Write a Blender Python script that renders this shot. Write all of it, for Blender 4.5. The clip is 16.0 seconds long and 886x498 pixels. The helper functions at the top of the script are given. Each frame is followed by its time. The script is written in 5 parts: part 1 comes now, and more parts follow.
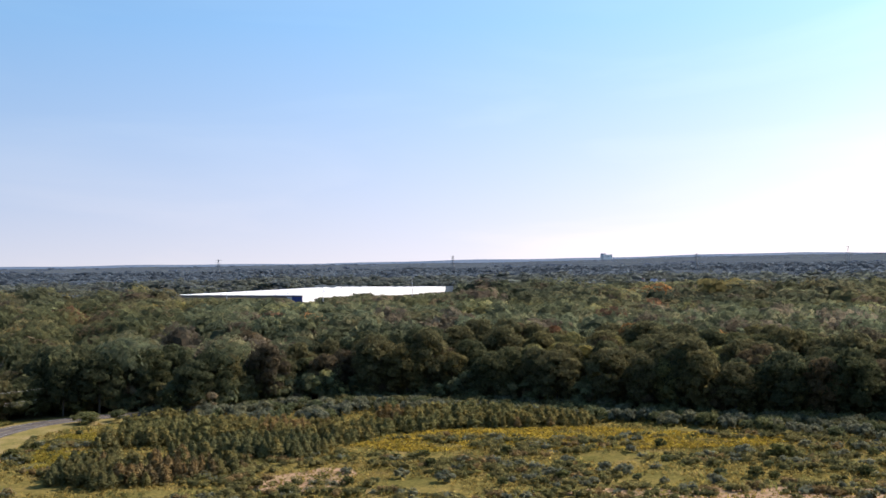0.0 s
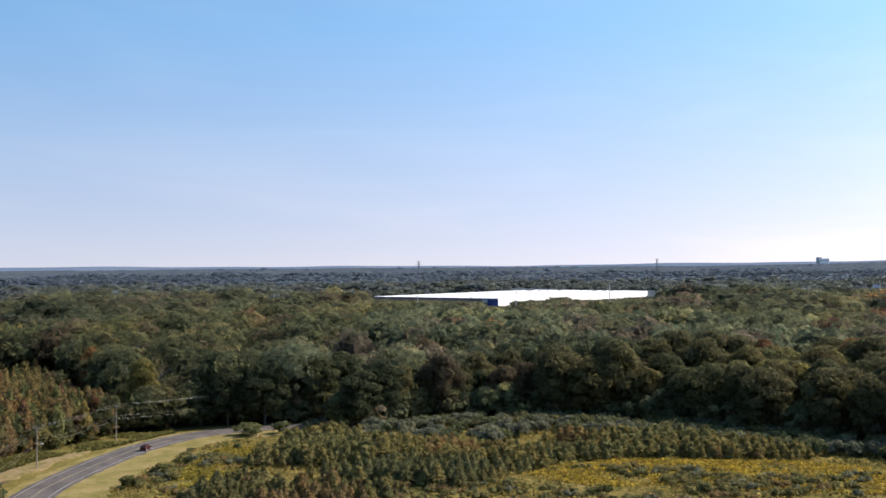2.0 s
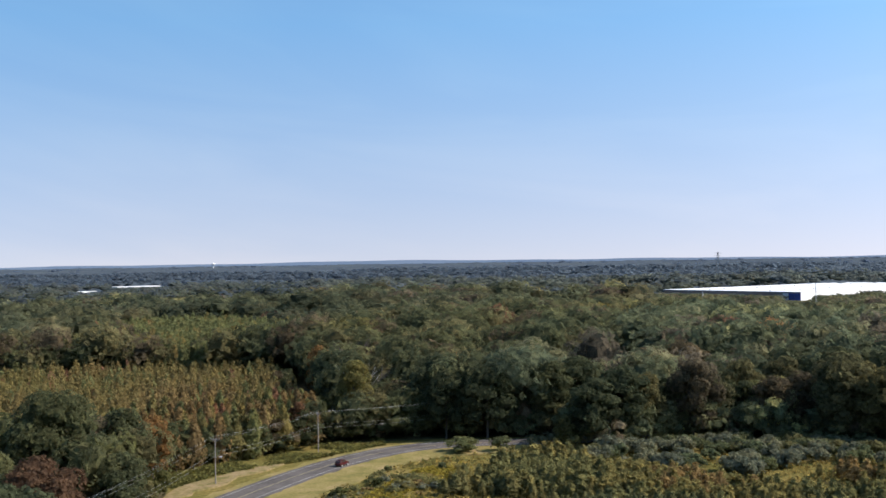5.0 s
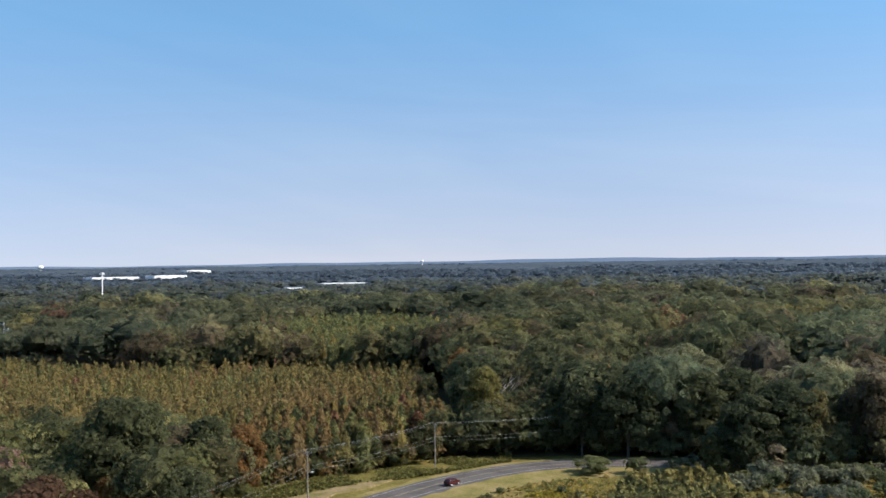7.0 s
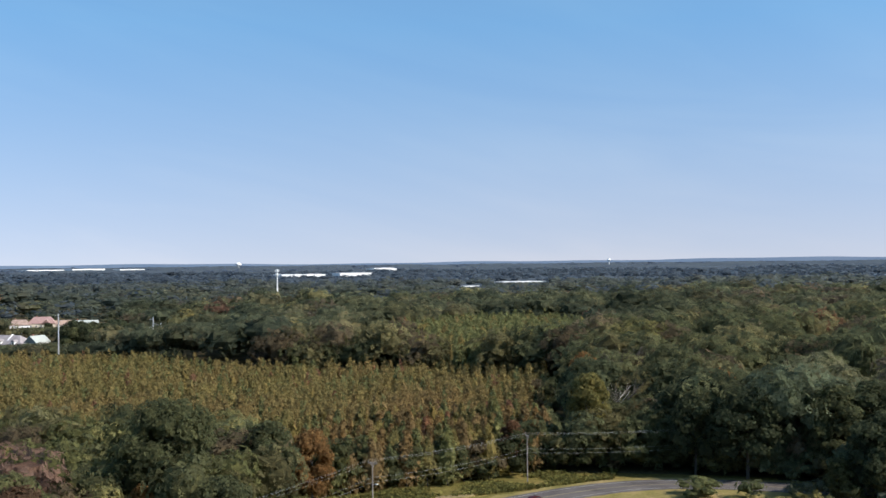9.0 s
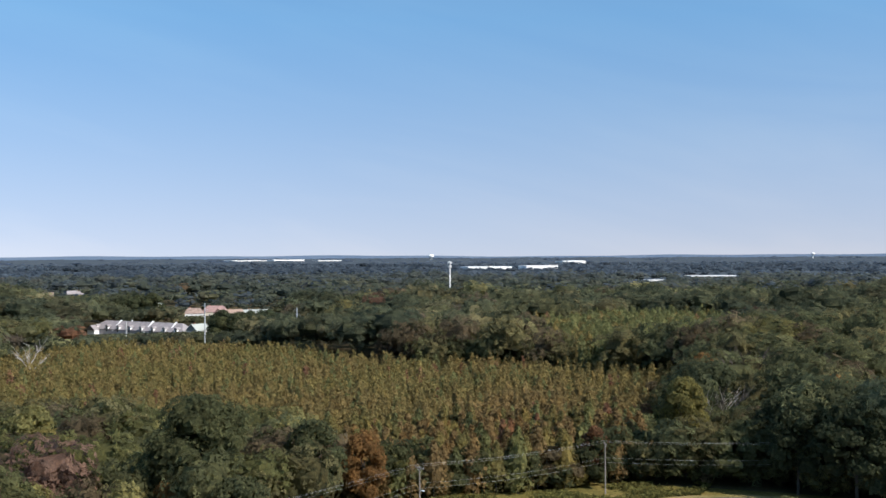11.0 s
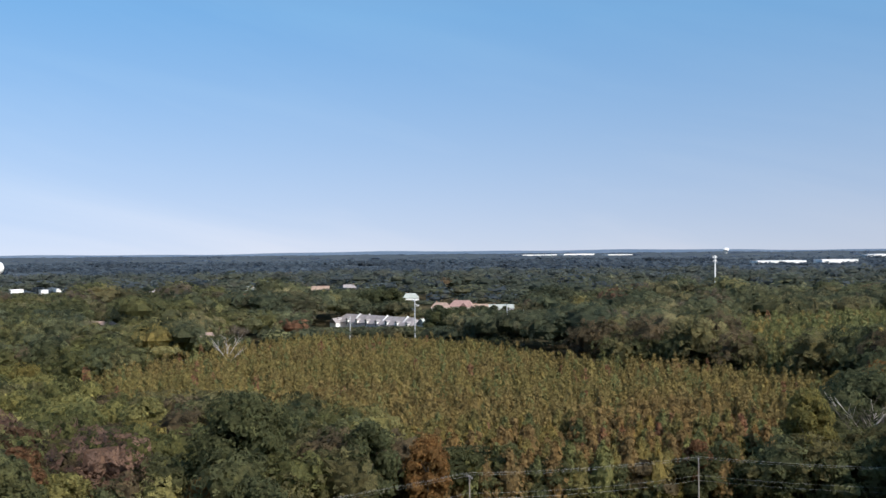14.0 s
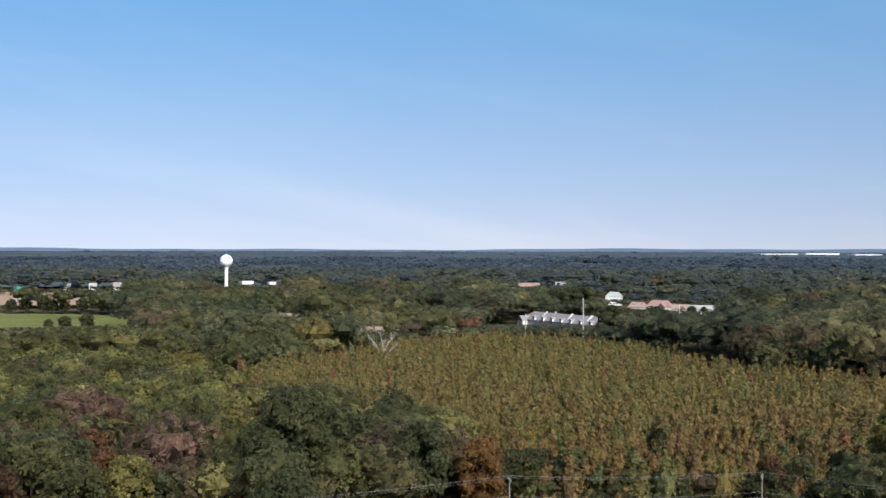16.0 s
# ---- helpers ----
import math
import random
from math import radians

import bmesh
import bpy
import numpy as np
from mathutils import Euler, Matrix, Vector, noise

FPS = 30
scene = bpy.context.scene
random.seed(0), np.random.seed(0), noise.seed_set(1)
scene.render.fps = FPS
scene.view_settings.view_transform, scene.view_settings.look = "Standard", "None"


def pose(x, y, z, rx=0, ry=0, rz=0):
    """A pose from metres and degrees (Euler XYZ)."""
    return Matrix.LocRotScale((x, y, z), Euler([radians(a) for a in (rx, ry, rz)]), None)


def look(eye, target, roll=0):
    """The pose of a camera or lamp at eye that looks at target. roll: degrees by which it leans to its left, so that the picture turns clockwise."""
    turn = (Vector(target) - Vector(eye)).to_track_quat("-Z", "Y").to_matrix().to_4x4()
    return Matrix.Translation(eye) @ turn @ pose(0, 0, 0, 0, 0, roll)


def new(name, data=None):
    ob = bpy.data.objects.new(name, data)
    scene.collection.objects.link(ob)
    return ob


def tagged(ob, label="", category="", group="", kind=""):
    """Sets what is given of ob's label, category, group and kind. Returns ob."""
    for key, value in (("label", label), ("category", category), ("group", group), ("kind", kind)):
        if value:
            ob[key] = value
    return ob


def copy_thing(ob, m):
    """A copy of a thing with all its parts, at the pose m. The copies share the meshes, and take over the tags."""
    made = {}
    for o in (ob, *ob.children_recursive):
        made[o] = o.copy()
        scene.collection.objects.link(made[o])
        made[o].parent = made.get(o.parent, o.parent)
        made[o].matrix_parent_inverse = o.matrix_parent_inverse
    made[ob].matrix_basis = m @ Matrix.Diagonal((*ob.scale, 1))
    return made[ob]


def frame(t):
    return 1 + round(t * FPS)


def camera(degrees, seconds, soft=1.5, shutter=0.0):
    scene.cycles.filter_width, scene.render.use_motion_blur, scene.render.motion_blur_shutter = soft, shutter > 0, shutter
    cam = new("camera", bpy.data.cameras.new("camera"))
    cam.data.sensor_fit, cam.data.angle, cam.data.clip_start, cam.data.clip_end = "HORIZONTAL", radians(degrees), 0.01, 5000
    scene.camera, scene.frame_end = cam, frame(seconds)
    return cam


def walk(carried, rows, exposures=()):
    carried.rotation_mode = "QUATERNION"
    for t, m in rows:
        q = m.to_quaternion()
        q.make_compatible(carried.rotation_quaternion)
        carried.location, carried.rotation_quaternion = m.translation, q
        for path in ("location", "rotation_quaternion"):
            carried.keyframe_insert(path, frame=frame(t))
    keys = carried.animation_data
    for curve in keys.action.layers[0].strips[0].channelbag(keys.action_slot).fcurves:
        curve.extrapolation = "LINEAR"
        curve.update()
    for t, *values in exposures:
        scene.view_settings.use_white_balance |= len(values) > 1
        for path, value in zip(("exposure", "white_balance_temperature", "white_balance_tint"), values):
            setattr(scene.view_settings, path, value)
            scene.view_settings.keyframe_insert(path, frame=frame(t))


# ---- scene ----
cam = camera(44.02, 16.0, soft=1.5)
# seconds, place, heading to the left of +y, tilt, lean
PATH = (
    (0, -0.00, 0.00, 55.94, 0.002, 0.546, -0.797),
    (0.5, 1.17, 9.95, 56.01, 2.254, 0.656, -0.699),
    (1, 2.39, 19.93, 56.12, 4.983, 0.776, -0.508),
    (1.5, 3.66, 29.94, 56.26, 7.882, 0.807, -0.411),
    (2, 4.70, 39.83, 56.31, 10.617, 0.778, -0.420),
    (2.5, 5.37, 49.56, 56.21, 12.958, 0.735, -0.403),
    (3, 6.06, 59.37, 56.05, 15.644, 0.700, -0.430),
    (3.5, 6.83, 69.28, 55.86, 18.176, 0.670, -0.510),
    (4, 7.87, 79.37, 55.72, 21.130, 0.637, -0.617),
    (6.5, 14.09, 129.96, 55.03, 34.394, 0.531, -0.874),
    (7, 15.22, 139.70, 54.98, 37.561, 0.573, -0.787),
    (7.5, 16.15, 148.75, 54.86, 40.088, 0.570, -0.778),
    (8, 17.04, 157.33, 54.62, 42.530, 0.584, -0.811),
    (8.5, 18.12, 165.78, 54.30, 45.194, 0.618, -0.677),
    (9, 19.35, 174.07, 54.06, 47.618, 0.616, -0.603),
    (11.5, 26.87, 216.49, 53.86, 60.668, 0.234, -0.300),
    (12, 28.54, 225.08, 53.91, 63.352, 0.203, -0.384),
    (12.5, 30.31, 233.59, 54.00, 66.298, 0.163, -0.377),
    (13, 31.98, 241.51, 54.12, 68.680, 0.124, -0.463),
    (13.5, 33.70, 249.34, 54.21, 71.249, 0.096, -0.500),
    (14, 35.50, 257.30, 54.35, 73.809, 0.088, -0.503),
    (14.5, 37.40, 265.68, 54.60, 76.496, 0.066, -0.460),
    (15, 39.42, 274.75, 54.95, 79.427, 0.059, -0.439),
    (15.5, 41.49, 284.36, 55.23, 83.595, 0.038, -0.115),
    (16, 43.59, 294.08, 55.33, 86.382, -0.061, 0.105),
)
walk(cam, [(t, pose(x, y, z, 90 + tilt, 0, turn) @ pose(0, 0, 0, 0, 0, lean)) for t, x, y, z, turn, tilt, lean in PATH],
     exposures=((0, 0.62, 7350, 16), (4, 0.60, 7050, 13), (8, 0.52, 6850, 10), (16, 0.35, 6850, 10)))

# ---- light ----
SUN_TURN, SUN_UP = 64.0, 39.0          # degrees to the right of +y, degrees above the horizon
to_sun = Vector((math.sin(radians(SUN_TURN)) * math.cos(radians(SUN_UP)),
                 math.cos(radians(SUN_TURN)) * math.cos(radians(SUN_UP)), math.sin(radians(SUN_UP))))
world = bpy.data.worlds.new("sky")
scene.world = world
world.use_nodes = True
sky = world.node_tree.nodes.new("ShaderNodeTexSky")
sky.sky_type, sky.sun_disc = "NISHITA", False
sky.sun_elevation, sky.sun_rotation = radians(SUN_UP), radians(SUN_TURN)
sky.altitude, sky.air_density, sky.dust_density, sky.ozone_density = 60, 1.0, 1.6, 2.4
back = world.node_tree.nodes["Background"]
back.inputs["Strength"].default_value = 0.15
# the sky is read a little higher than it stands, for a clear horizon without glare
where = world.node_tree.nodes.new("ShaderNodeTexCoord")
lift = world.node_tree.nodes.new("ShaderNodeVectorMath")
lift.operation = "MULTIPLY_ADD"
lift.inputs[1].default_value, lift.inputs[2].default_value = (1, 1, 1.0), (0, 0, 0.18)
level = world.node_tree.nodes.new("ShaderNodeVectorMath")
level.operation = "NORMALIZE"
world.node_tree.links.new(where.outputs["Generated"], lift.inputs[0])
world.node_tree.links.new(lift.outputs[0], level.inputs[0])
world.node_tree.links.new(level.outputs[0], sky.inputs["Vector"])
tone = world.node_tree.nodes.new("ShaderNodeMix")
tone.data_type, tone.blend_type = "RGBA", "MULTIPLY"
tone.inputs[0].default_value = 1.0
apart = world.node_tree.nodes.new("ShaderNodeSeparateXYZ")
height = world.node_tree.nodes.new("ShaderNodeMapRange")
height.inputs["From Max"].default_value = 0.21
hues = world.node_tree.nodes.new("ShaderNodeMix")
hues.data_type = "RGBA"
hues.inputs[6].default_value, hues.inputs[7].default_value = (1.22, 0.94, 0.85, 1), (0.70, 1.0, 1.10, 1)
world.node_tree.links.new(where.outputs["Generated"], apart.inputs[0])
world.node_tree.links.new(apart.outputs["Z"], height.inputs["Value"])
world.node_tree.links.new(height.outputs["Result"], hues.inputs[0])
world.node_tree.links.new(hues.outputs[2], tone.inputs[7])
world.node_tree.links.new(sky.outputs["Color"], tone.inputs[6])
# thin high cloud, in long streaks
tilt = world.node_tree.nodes.new("ShaderNodeMapping")
tilt.inputs["Rotation"].default_value = (radians(14), 0, 0)
streak = world.node_tree.nodes.new("ShaderNodeVectorMath")
streak.operation = "MULTIPLY"
streak.inputs[1].default_value = (2.2, 1.6, 12)
wisps = world.node_tree.nodes.new("ShaderNodeTexNoise")
wisps.inputs["Scale"].default_value, wisps.inputs["Detail"].default_value, wisps.inputs["Distortion"].default_value = 1.3, 5, 0.6
thin = world.node_tree.nodes.new("ShaderNodeMapRange")
thin.inputs["From Min"].default_value, thin.inputs["From Max"].default_value = 0.46, 0.74
cloud = world.node_tree.nodes.new("ShaderNodeMix")
cloud.data_type, cloud.blend_type = "RGBA", "MULTIPLY"
cloud.inputs[7].default_value = (1.13, 1.07, 1.02, 1)
world.node_tree.links.new(where.outputs["Generated"], tilt.inputs["Vector"])
world.node_tree.links.new(tilt.outputs["Vector"], streak.inputs[0])
world.node_tree.links.new(streak.outputs[0], wisps.inputs["Vector"])
world.node_tree.links.new(wisps.outputs["Fac"], thin.inputs["Value"])
world.node_tree.links.new(thin.outputs["Result"], cloud.inputs[0])
world.node_tree.links.new(tone.outputs[2], cloud.inputs[6])
world.node_tree.links.new(cloud.outputs[2], back.inputs["Color"])
sun = new("sun", bpy.data.lights.new("sun", "SUN"))
sun.data.energy, sun.data.angle, sun.data.color = 4.7, radians(0.53), (1.0, 0.925, 0.90)
sun.matrix_world = look(to_sun * 100, (0, 0, 0))


# ---- materials ----
def nodes_of(name, rough=0.8, metal=0.0, spec=0.3):
    m = bpy.data.materials.new(name)
    m.use_nodes = True
    nt = m.node_tree
    b = nt.nodes["Principled BSDF"]
    b.inputs["Roughness"].default_value, b.inputs["Metallic"].default_value = rough, metal
    b.inputs["Specular IOR Level"].default_value = spec
    return m, nt, b


def noise_node(nt, scale, detail=4.0, rough=0.6):
    g = nt.nodes.new("ShaderNodeNewGeometry")
    n = nt.nodes.new("ShaderNodeTexNoise")
    n.inputs["Scale"].default_value, n.inputs["Detail"].default_value, n.inputs["Roughness"].default_value = scale, detail, rough
    nt.links.new(g.outputs["Position"], n.inputs["Vector"])
    return n


def ramp(nt, source, stops):
    r = nt.nodes.new("ShaderNodeValToRGB")
    e = r.color_ramp.elements
    while len(e) < len(stops):
        e.new(0.5)
    for k, (p, c) in zip(e, stops):
        k.position, k.color = p, (*c, 1)
    nt.links.new(source, r.inputs["Fac"])
    return r


def mix(nt, fac, a, b, kind="MIX"):
    n = nt.nodes.new("ShaderNodeMix")
    n.data_type, n.blend_type = "RGBA", kind
    for sock, v in ((n.inputs[0], fac), (n.inputs[6], a), (n.inputs[7], b)):
        if isinstance(v, (int, float)):
            sock.default_value = v
        elif isinstance(v, tuple):
            sock.default_value = (*v, 1)
        else:
            nt.links.new(v, sock)
    return n.outputs[2]


def bump(nt, b, source, strength, distance):
    n = nt.nodes.new("ShaderNodeBump")
    n.inputs["Strength"].default_value, n.inputs["Distance"].default_value = strength, distance
    nt.links.new(source, n.inputs["Height"])
    nt.links.new(n.outputs["Normal"], b.inputs["Normal"])


def paint(name, colour, rough=0.7, metal=0.0, large=0.15, small=4.0, depth=0.22, spec=0.3):
    """A plain surface with broad stains and fine grain."""
    m, nt, b = nodes_of(name, rough, metal, spec)
    n1, n2 = noise_node(nt, large), noise_node(nt, small)
    dark = tuple(c * (1 - depth) for c in colour)
    lite = tuple(min(1, c * (1 + depth * 0.5)) for c in colour)
    c1 = ramp(nt, n1.outputs["Fac"], ((0.3, dark), (0.7, lite))).outputs["Color"]
    c2 = ramp(nt, n2.outputs["Fac"], ((0.3, (0.86, 0.86, 0.86)), (0.7, (1, 1, 1)))).outputs["Color"]
    nt.links.new(mix(nt, 1.0, c1, c2, "MULTIPLY"), b.inputs["Base Color"])
    bump(nt, b, n2.outputs["Fac"], 0.2, 0.02)
    return m


def leaf_material(name, through_light=0.44, soft=0.0, upright=1.0):
    """Foliage: each plant has its own tint, varied clump by clump; the clumps are lacy, with gaps between their leaves."""
    m, nt, b = nodes_of(name, 0.9, 0.0, 0.03)
    at = nt.nodes.new("ShaderNodeAttribute")
    at.attribute_name = "tint"
    g = nt.nodes.new("ShaderNodeNewGeometry")
    ob = nt.nodes.new("ShaderNodeObjectInfo")
    island = ramp(nt, g.outputs["Random Per Island"], ((0.0, (0.66 + 0.14 * soft, 0.68 + 0.14 * soft, 0.70 + 0.14 * soft)), (0.55, (0.96, 0.96, 0.96)), (1.0, (1.36 - 0.14 * soft, 1.33 - 0.14 * soft, 1.22 - 0.1 * soft))))
    c = mix(nt, 1.0, at.outputs["Color"], island.outputs["Color"], "MULTIPLY")
    each = ramp(nt, ob.outputs["Random"], ((0.0, (0.82, 0.86, 0.88)), (0.5, (1.0, 1.0, 1.0)), (1.0, (1.2, 1.12, 0.98))))
    c = mix(nt, 1.0, c, each.outputs["Color"], "MULTIPLY")
    n = noise_node(nt, 0.45, 3.0)
    patches = ramp(nt, n.outputs["Fac"], ((0.32, (0.80, 0.82, 0.84)), (0.68, (1.18, 1.15, 1.08))))
    c = mix(nt, 1.0, c, patches.outputs["Color"], "MULTIPLY")
    fine = noise_node(nt, 1.5, 3.0, 0.7)
    if upright != 1.0:
        tall = nt.nodes.new("ShaderNodeVectorMath")
        tall.operation = "MULTIPLY"
        tall.inputs[1].default_value = (1, 1, upright)
        nt.links.new(g.outputs["Position"], tall.inputs[0])
        nt.links.new(tall.outputs[0], fine.inputs["Vector"])
        nt.links.new(tall.outputs[0], n.inputs["Vector"])
    leaves = ramp(nt, fine.outputs["Fac"], ((0.36, (0.54 + 0.2 * soft,) * 3), (0.5, (0.96, 0.96, 0.96)), (0.64, (1.46 - 0.2 * soft, 1.42 - 0.2 * soft, 1.34 - 0.2 * soft))))
    c = mix(nt, 1.0, c, leaves.outputs["Color"], "MULTIPLY")
    nt.links.new(c, b.inputs["Base Color"])
    rough_form = nt.nodes.new("ShaderNodeMath")
    rough_form.operation = "MULTIPLY_ADD"
    rough_form.inputs[1].default_value = 2.5
    nt.links.new(n.outputs["Fac"], rough_form.inputs[0])
    nt.links.new(fine.outputs["Fac"], rough_form.inputs[2])
    bump(nt, b, rough_form.outputs[0], 0.5, 0.6)
    tr = nt.nodes.new("ShaderNodeBsdfTranslucent")
    nt.links.new(c, tr.inputs["Color"])
    ms = nt.nodes.new("ShaderNodeMixShader")
    ms.inputs["Fac"].default_value = through_light
    nt.links.new(b.outputs["BSDF"], ms.inputs[1])
    nt.links.new(tr.outputs["BSDF"], ms.inputs[2])
    # gaps between leaves, on the outer clumps alone
    lace = noise_node(nt, 1.9, 2.0, 0.7)
    hole = nt.nodes.new("ShaderNodeMath")
    hole.operation = "LESS_THAN"
    hole.inputs[1].default_value = 0.485
    nt.links.new(lace.outputs["Fac"], hole.inputs[0])
    solid = nt.nodes.new("ShaderNodeMath")
    solid.operation = "SUBTRACT"
    solid.inputs[0].default_value = 1.0
    nt.links.new(at.outputs["Alpha"], solid.inputs[1])
    both = nt.nodes.new("ShaderNodeMath")
    both.operation = "MULTIPLY"
    nt.links.new(hole.outputs[0], both.inputs[0])
    nt.links.new(solid.outputs[0], both.inputs[1])
    gap = nt.nodes.new("ShaderNodeBsdfTransparent")
    ms2 = nt.nodes.new("ShaderNodeMixShader")
    nt.links.new(both.outputs[0], ms2.inputs["Fac"])
    nt.links.new(ms.outputs["Shader"], ms2.inputs[1])
    nt.links.new(gap.outputs["BSDF"], ms2.inputs[2])
    nt.links.new(ms2.outputs["Shader"], nt.nodes["Material Output"].inputs["Surface"])
    return m


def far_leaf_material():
    """Woods too far off to tell leaves: tint and broad mottling, with light and shade evened out as by haze."""
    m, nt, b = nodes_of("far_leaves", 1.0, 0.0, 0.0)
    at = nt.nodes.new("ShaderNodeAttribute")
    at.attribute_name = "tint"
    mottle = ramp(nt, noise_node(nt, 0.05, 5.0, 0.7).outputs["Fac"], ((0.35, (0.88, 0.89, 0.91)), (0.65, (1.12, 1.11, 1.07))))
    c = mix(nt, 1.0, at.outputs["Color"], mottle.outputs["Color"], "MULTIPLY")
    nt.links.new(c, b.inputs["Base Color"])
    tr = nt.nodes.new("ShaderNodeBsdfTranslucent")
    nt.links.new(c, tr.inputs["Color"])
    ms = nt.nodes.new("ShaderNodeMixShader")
    # translucency set high to soften shade in place of haze
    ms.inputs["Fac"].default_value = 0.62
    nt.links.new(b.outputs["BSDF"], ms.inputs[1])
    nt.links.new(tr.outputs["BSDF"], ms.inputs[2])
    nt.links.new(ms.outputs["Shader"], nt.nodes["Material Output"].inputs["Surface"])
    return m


LEAF = leaf_material("leaves", 0.56, 1.0)
STANDLEAF = leaf_material("young_leaves", 0.45, 1.3, 0.4)
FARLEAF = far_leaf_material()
BARK = paint("bark", (0.10, 0.085, 0.07), 0.9, small=3.0, depth=0.4)
DEADWOOD = paint("bleached_wood", (0.42, 0.39, 0.35), 0.9, small=2.0, depth=0.25)
POLEWOOD = paint("pole_wood", (0.26, 0.23, 0.20), 0.85, small=5.0, depth=0.3)
GALV = paint("galvanised_steel", (0.55, 0.56, 0.57), 0.45, 0.5, depth=0.12)
GREYSTEEL = paint("grey_steel", (0.22, 0.23, 0.24), 0.5, 0.5, depth=0.15)
WIRE = paint("wire", (0.42, 0.42, 0.40), 0.45, 0.6)
CERAMIC = paint("insulator_ceramic", (0.35, 0.33, 0.32), 0.3)
WHITE = paint("white_paint", (0.80, 0.80, 0.78), 0.5, depth=0.06)
ROOFWHITE = paint("white_roof_membrane", (0.80, 0.80, 0.80), 0.75, large=0.02, depth=0.08)
BROWNWALL = paint("brown_wall_panel", (0.20, 0.165, 0.15), 0.7, large=0.03)
PALEWALL = paint("pale_wall_panel", (0.50, 0.52, 0.56), 0.7, large=0.03, depth=0.1)
BLUEWALL = paint("blue_wall_panel", (0.03, 0.06, 0.22), 0.5)
SHINGLE = paint("grey_shingles", (0.29, 0.265, 0.265), 0.85, large=0.3, small=2.5, depth=0.25)
TANROOF = paint("tan_shingles", (0.32, 0.23, 0.18), 0.85, large=0.3, depth=0.2)
PINKROOF = paint("faded_red_roof", (0.31, 0.20, 0.18), 0.85, large=0.3, depth=0.2)
OLDROOF = paint("weathered_tan_roof", (0.30, 0.22, 0.18), 0.85, large=0.5, depth=0.3)
PALEROOF = paint("pale_green_roof", (0.36, 0.39, 0.36), 0.8, large=0.2, depth=0.12)
BRICK = paint("red_brick", (0.30, 0.15, 0.11), 0.85, small=6, depth=0.25)
CREAM = paint("cream_siding", (0.62, 0.56, 0.44), 0.7, depth=0.1)
MAUVE = paint("grey_siding", (0.56, 0.51, 0.53), 0.7, depth=0.1)
GLASS = paint("window_glass", (0.03, 0.04, 0.05), 0.08, spec=0.8)
GREENPAINT = paint("green_paint", (0.03, 0.34, 0.22), 0.45, depth=0.1)
REDPAINT = paint("dark_red_car_paint", (0.07, 0.010, 0.012), 0.25, 0.2, depth=0.05, spec=0.6)
TYRE = paint("tyre_rubber", (0.02, 0.02, 0.02), 0.85)
LINEWHITE = paint("road_line_white", (0.36, 0.36, 0.34), 0.7, small=1.5, depth=0.3)
LINEYELLOW = paint("road_line_yellow", (0.25, 0.205, 0.10), 0.7, small=1.5, depth=0.3)


def ground_material():
    m, nt, b = nodes_of("meadow_soil", 1.0, 0, 0.0)
    n1, n2, n3 = noise_node(nt, 0.012, 5), noise_node(nt, 0.07, 6), noise_node(nt, 1.1, 5)
    c1 = ramp(nt, n1.outputs["Fac"], ((0.35, (0.115, 0.105, 0.034)), (0.5, (0.175, 0.138, 0.049)), (0.65, (0.13, 0.114, 0.037)))).outputs["Color"]
    c2 = ramp(nt, n2.outputs["Fac"], ((0.38, (0.085, 0.088, 0.028)), (0.55, (0.175, 0.142, 0.049)), (0.72, (0.26, 0.175, 0.090)))).outputs["Color"]
    c = mix(nt, 0.6, c1, c2)
    c = mix(nt, 1.0, c, ramp(nt, n3.outputs["Fac"], ((0.3, (0.6, 0.62, 0.6)), (0.7, (1.25, 1.2, 1.15)))).outputs["Color"], "MULTIPLY")
    nt.links.new(c, b.inputs["Base Color"])
    bump(nt, b, n3.outputs["Fac"], 0.8, 0.3)
    return m


def patch_material(name, a, bb, c, s1, s2, depth=0.15):
    m, nt, b = nodes_of(name, 0.98, 0, 0.02)
    n1, n2 = noise_node(nt, s1, 6), noise_node(nt, s2, 5)
    col = ramp(nt, n1.outputs["Fac"], ((0.36, a), (0.5, bb), (0.66, c))).outputs["Color"]
    col = mix(nt, 1.0, col, ramp(nt, n2.outputs["Fac"], ((0.3, (0.7, 0.7, 0.7)), (0.7, (1.2, 1.2, 1.2)))).outputs["Color"], "MULTIPLY")
    nt.links.new(col, b.inputs["Base Color"])
    bump(nt, b, n2.outputs["Fac"], 0.6, depth)
    return m


SOIL = ground_material()
WOODSOIL = patch_material("woodland_floor", (0.05, 0.048, 0.026), (0.08, 0.068, 0.038), (0.105, 0.082, 0.048), 0.05, 0.8)
MOWN = patch_material("mown_grass", (0.15, 0.132, 0.045), (0.205, 0.168, 0.065), (0.26, 0.195, 0.095), 0.12, 1.5, 0.05)
LAWN = patch_material("green_grass", (0.10, 0.12, 0.042), (0.135, 0.15, 0.05), (0.17, 0.17, 0.07), 0.02, 0.4, 0.05)
SAND = patch_material("bare_sand", (0.26, 0.165, 0.10), (0.32, 0.215, 0.135), (0.21, 0.155, 0.08), 0.15, 1.2, 0.08)
PLOUGHED = patch_material("dry_crop", (0.30, 0.20, 0.15), (0.36, 0.25, 0.18), (0.27, 0.20, 0.13), 0.02, 0.2, 0.1)
ASPHALT = patch_material("worn_asphalt", (0.080, 0.072, 0.070), (0.104, 0.095, 0.090), (0.128, 0.115, 0.106), 0.12, 2.5, 0.02)
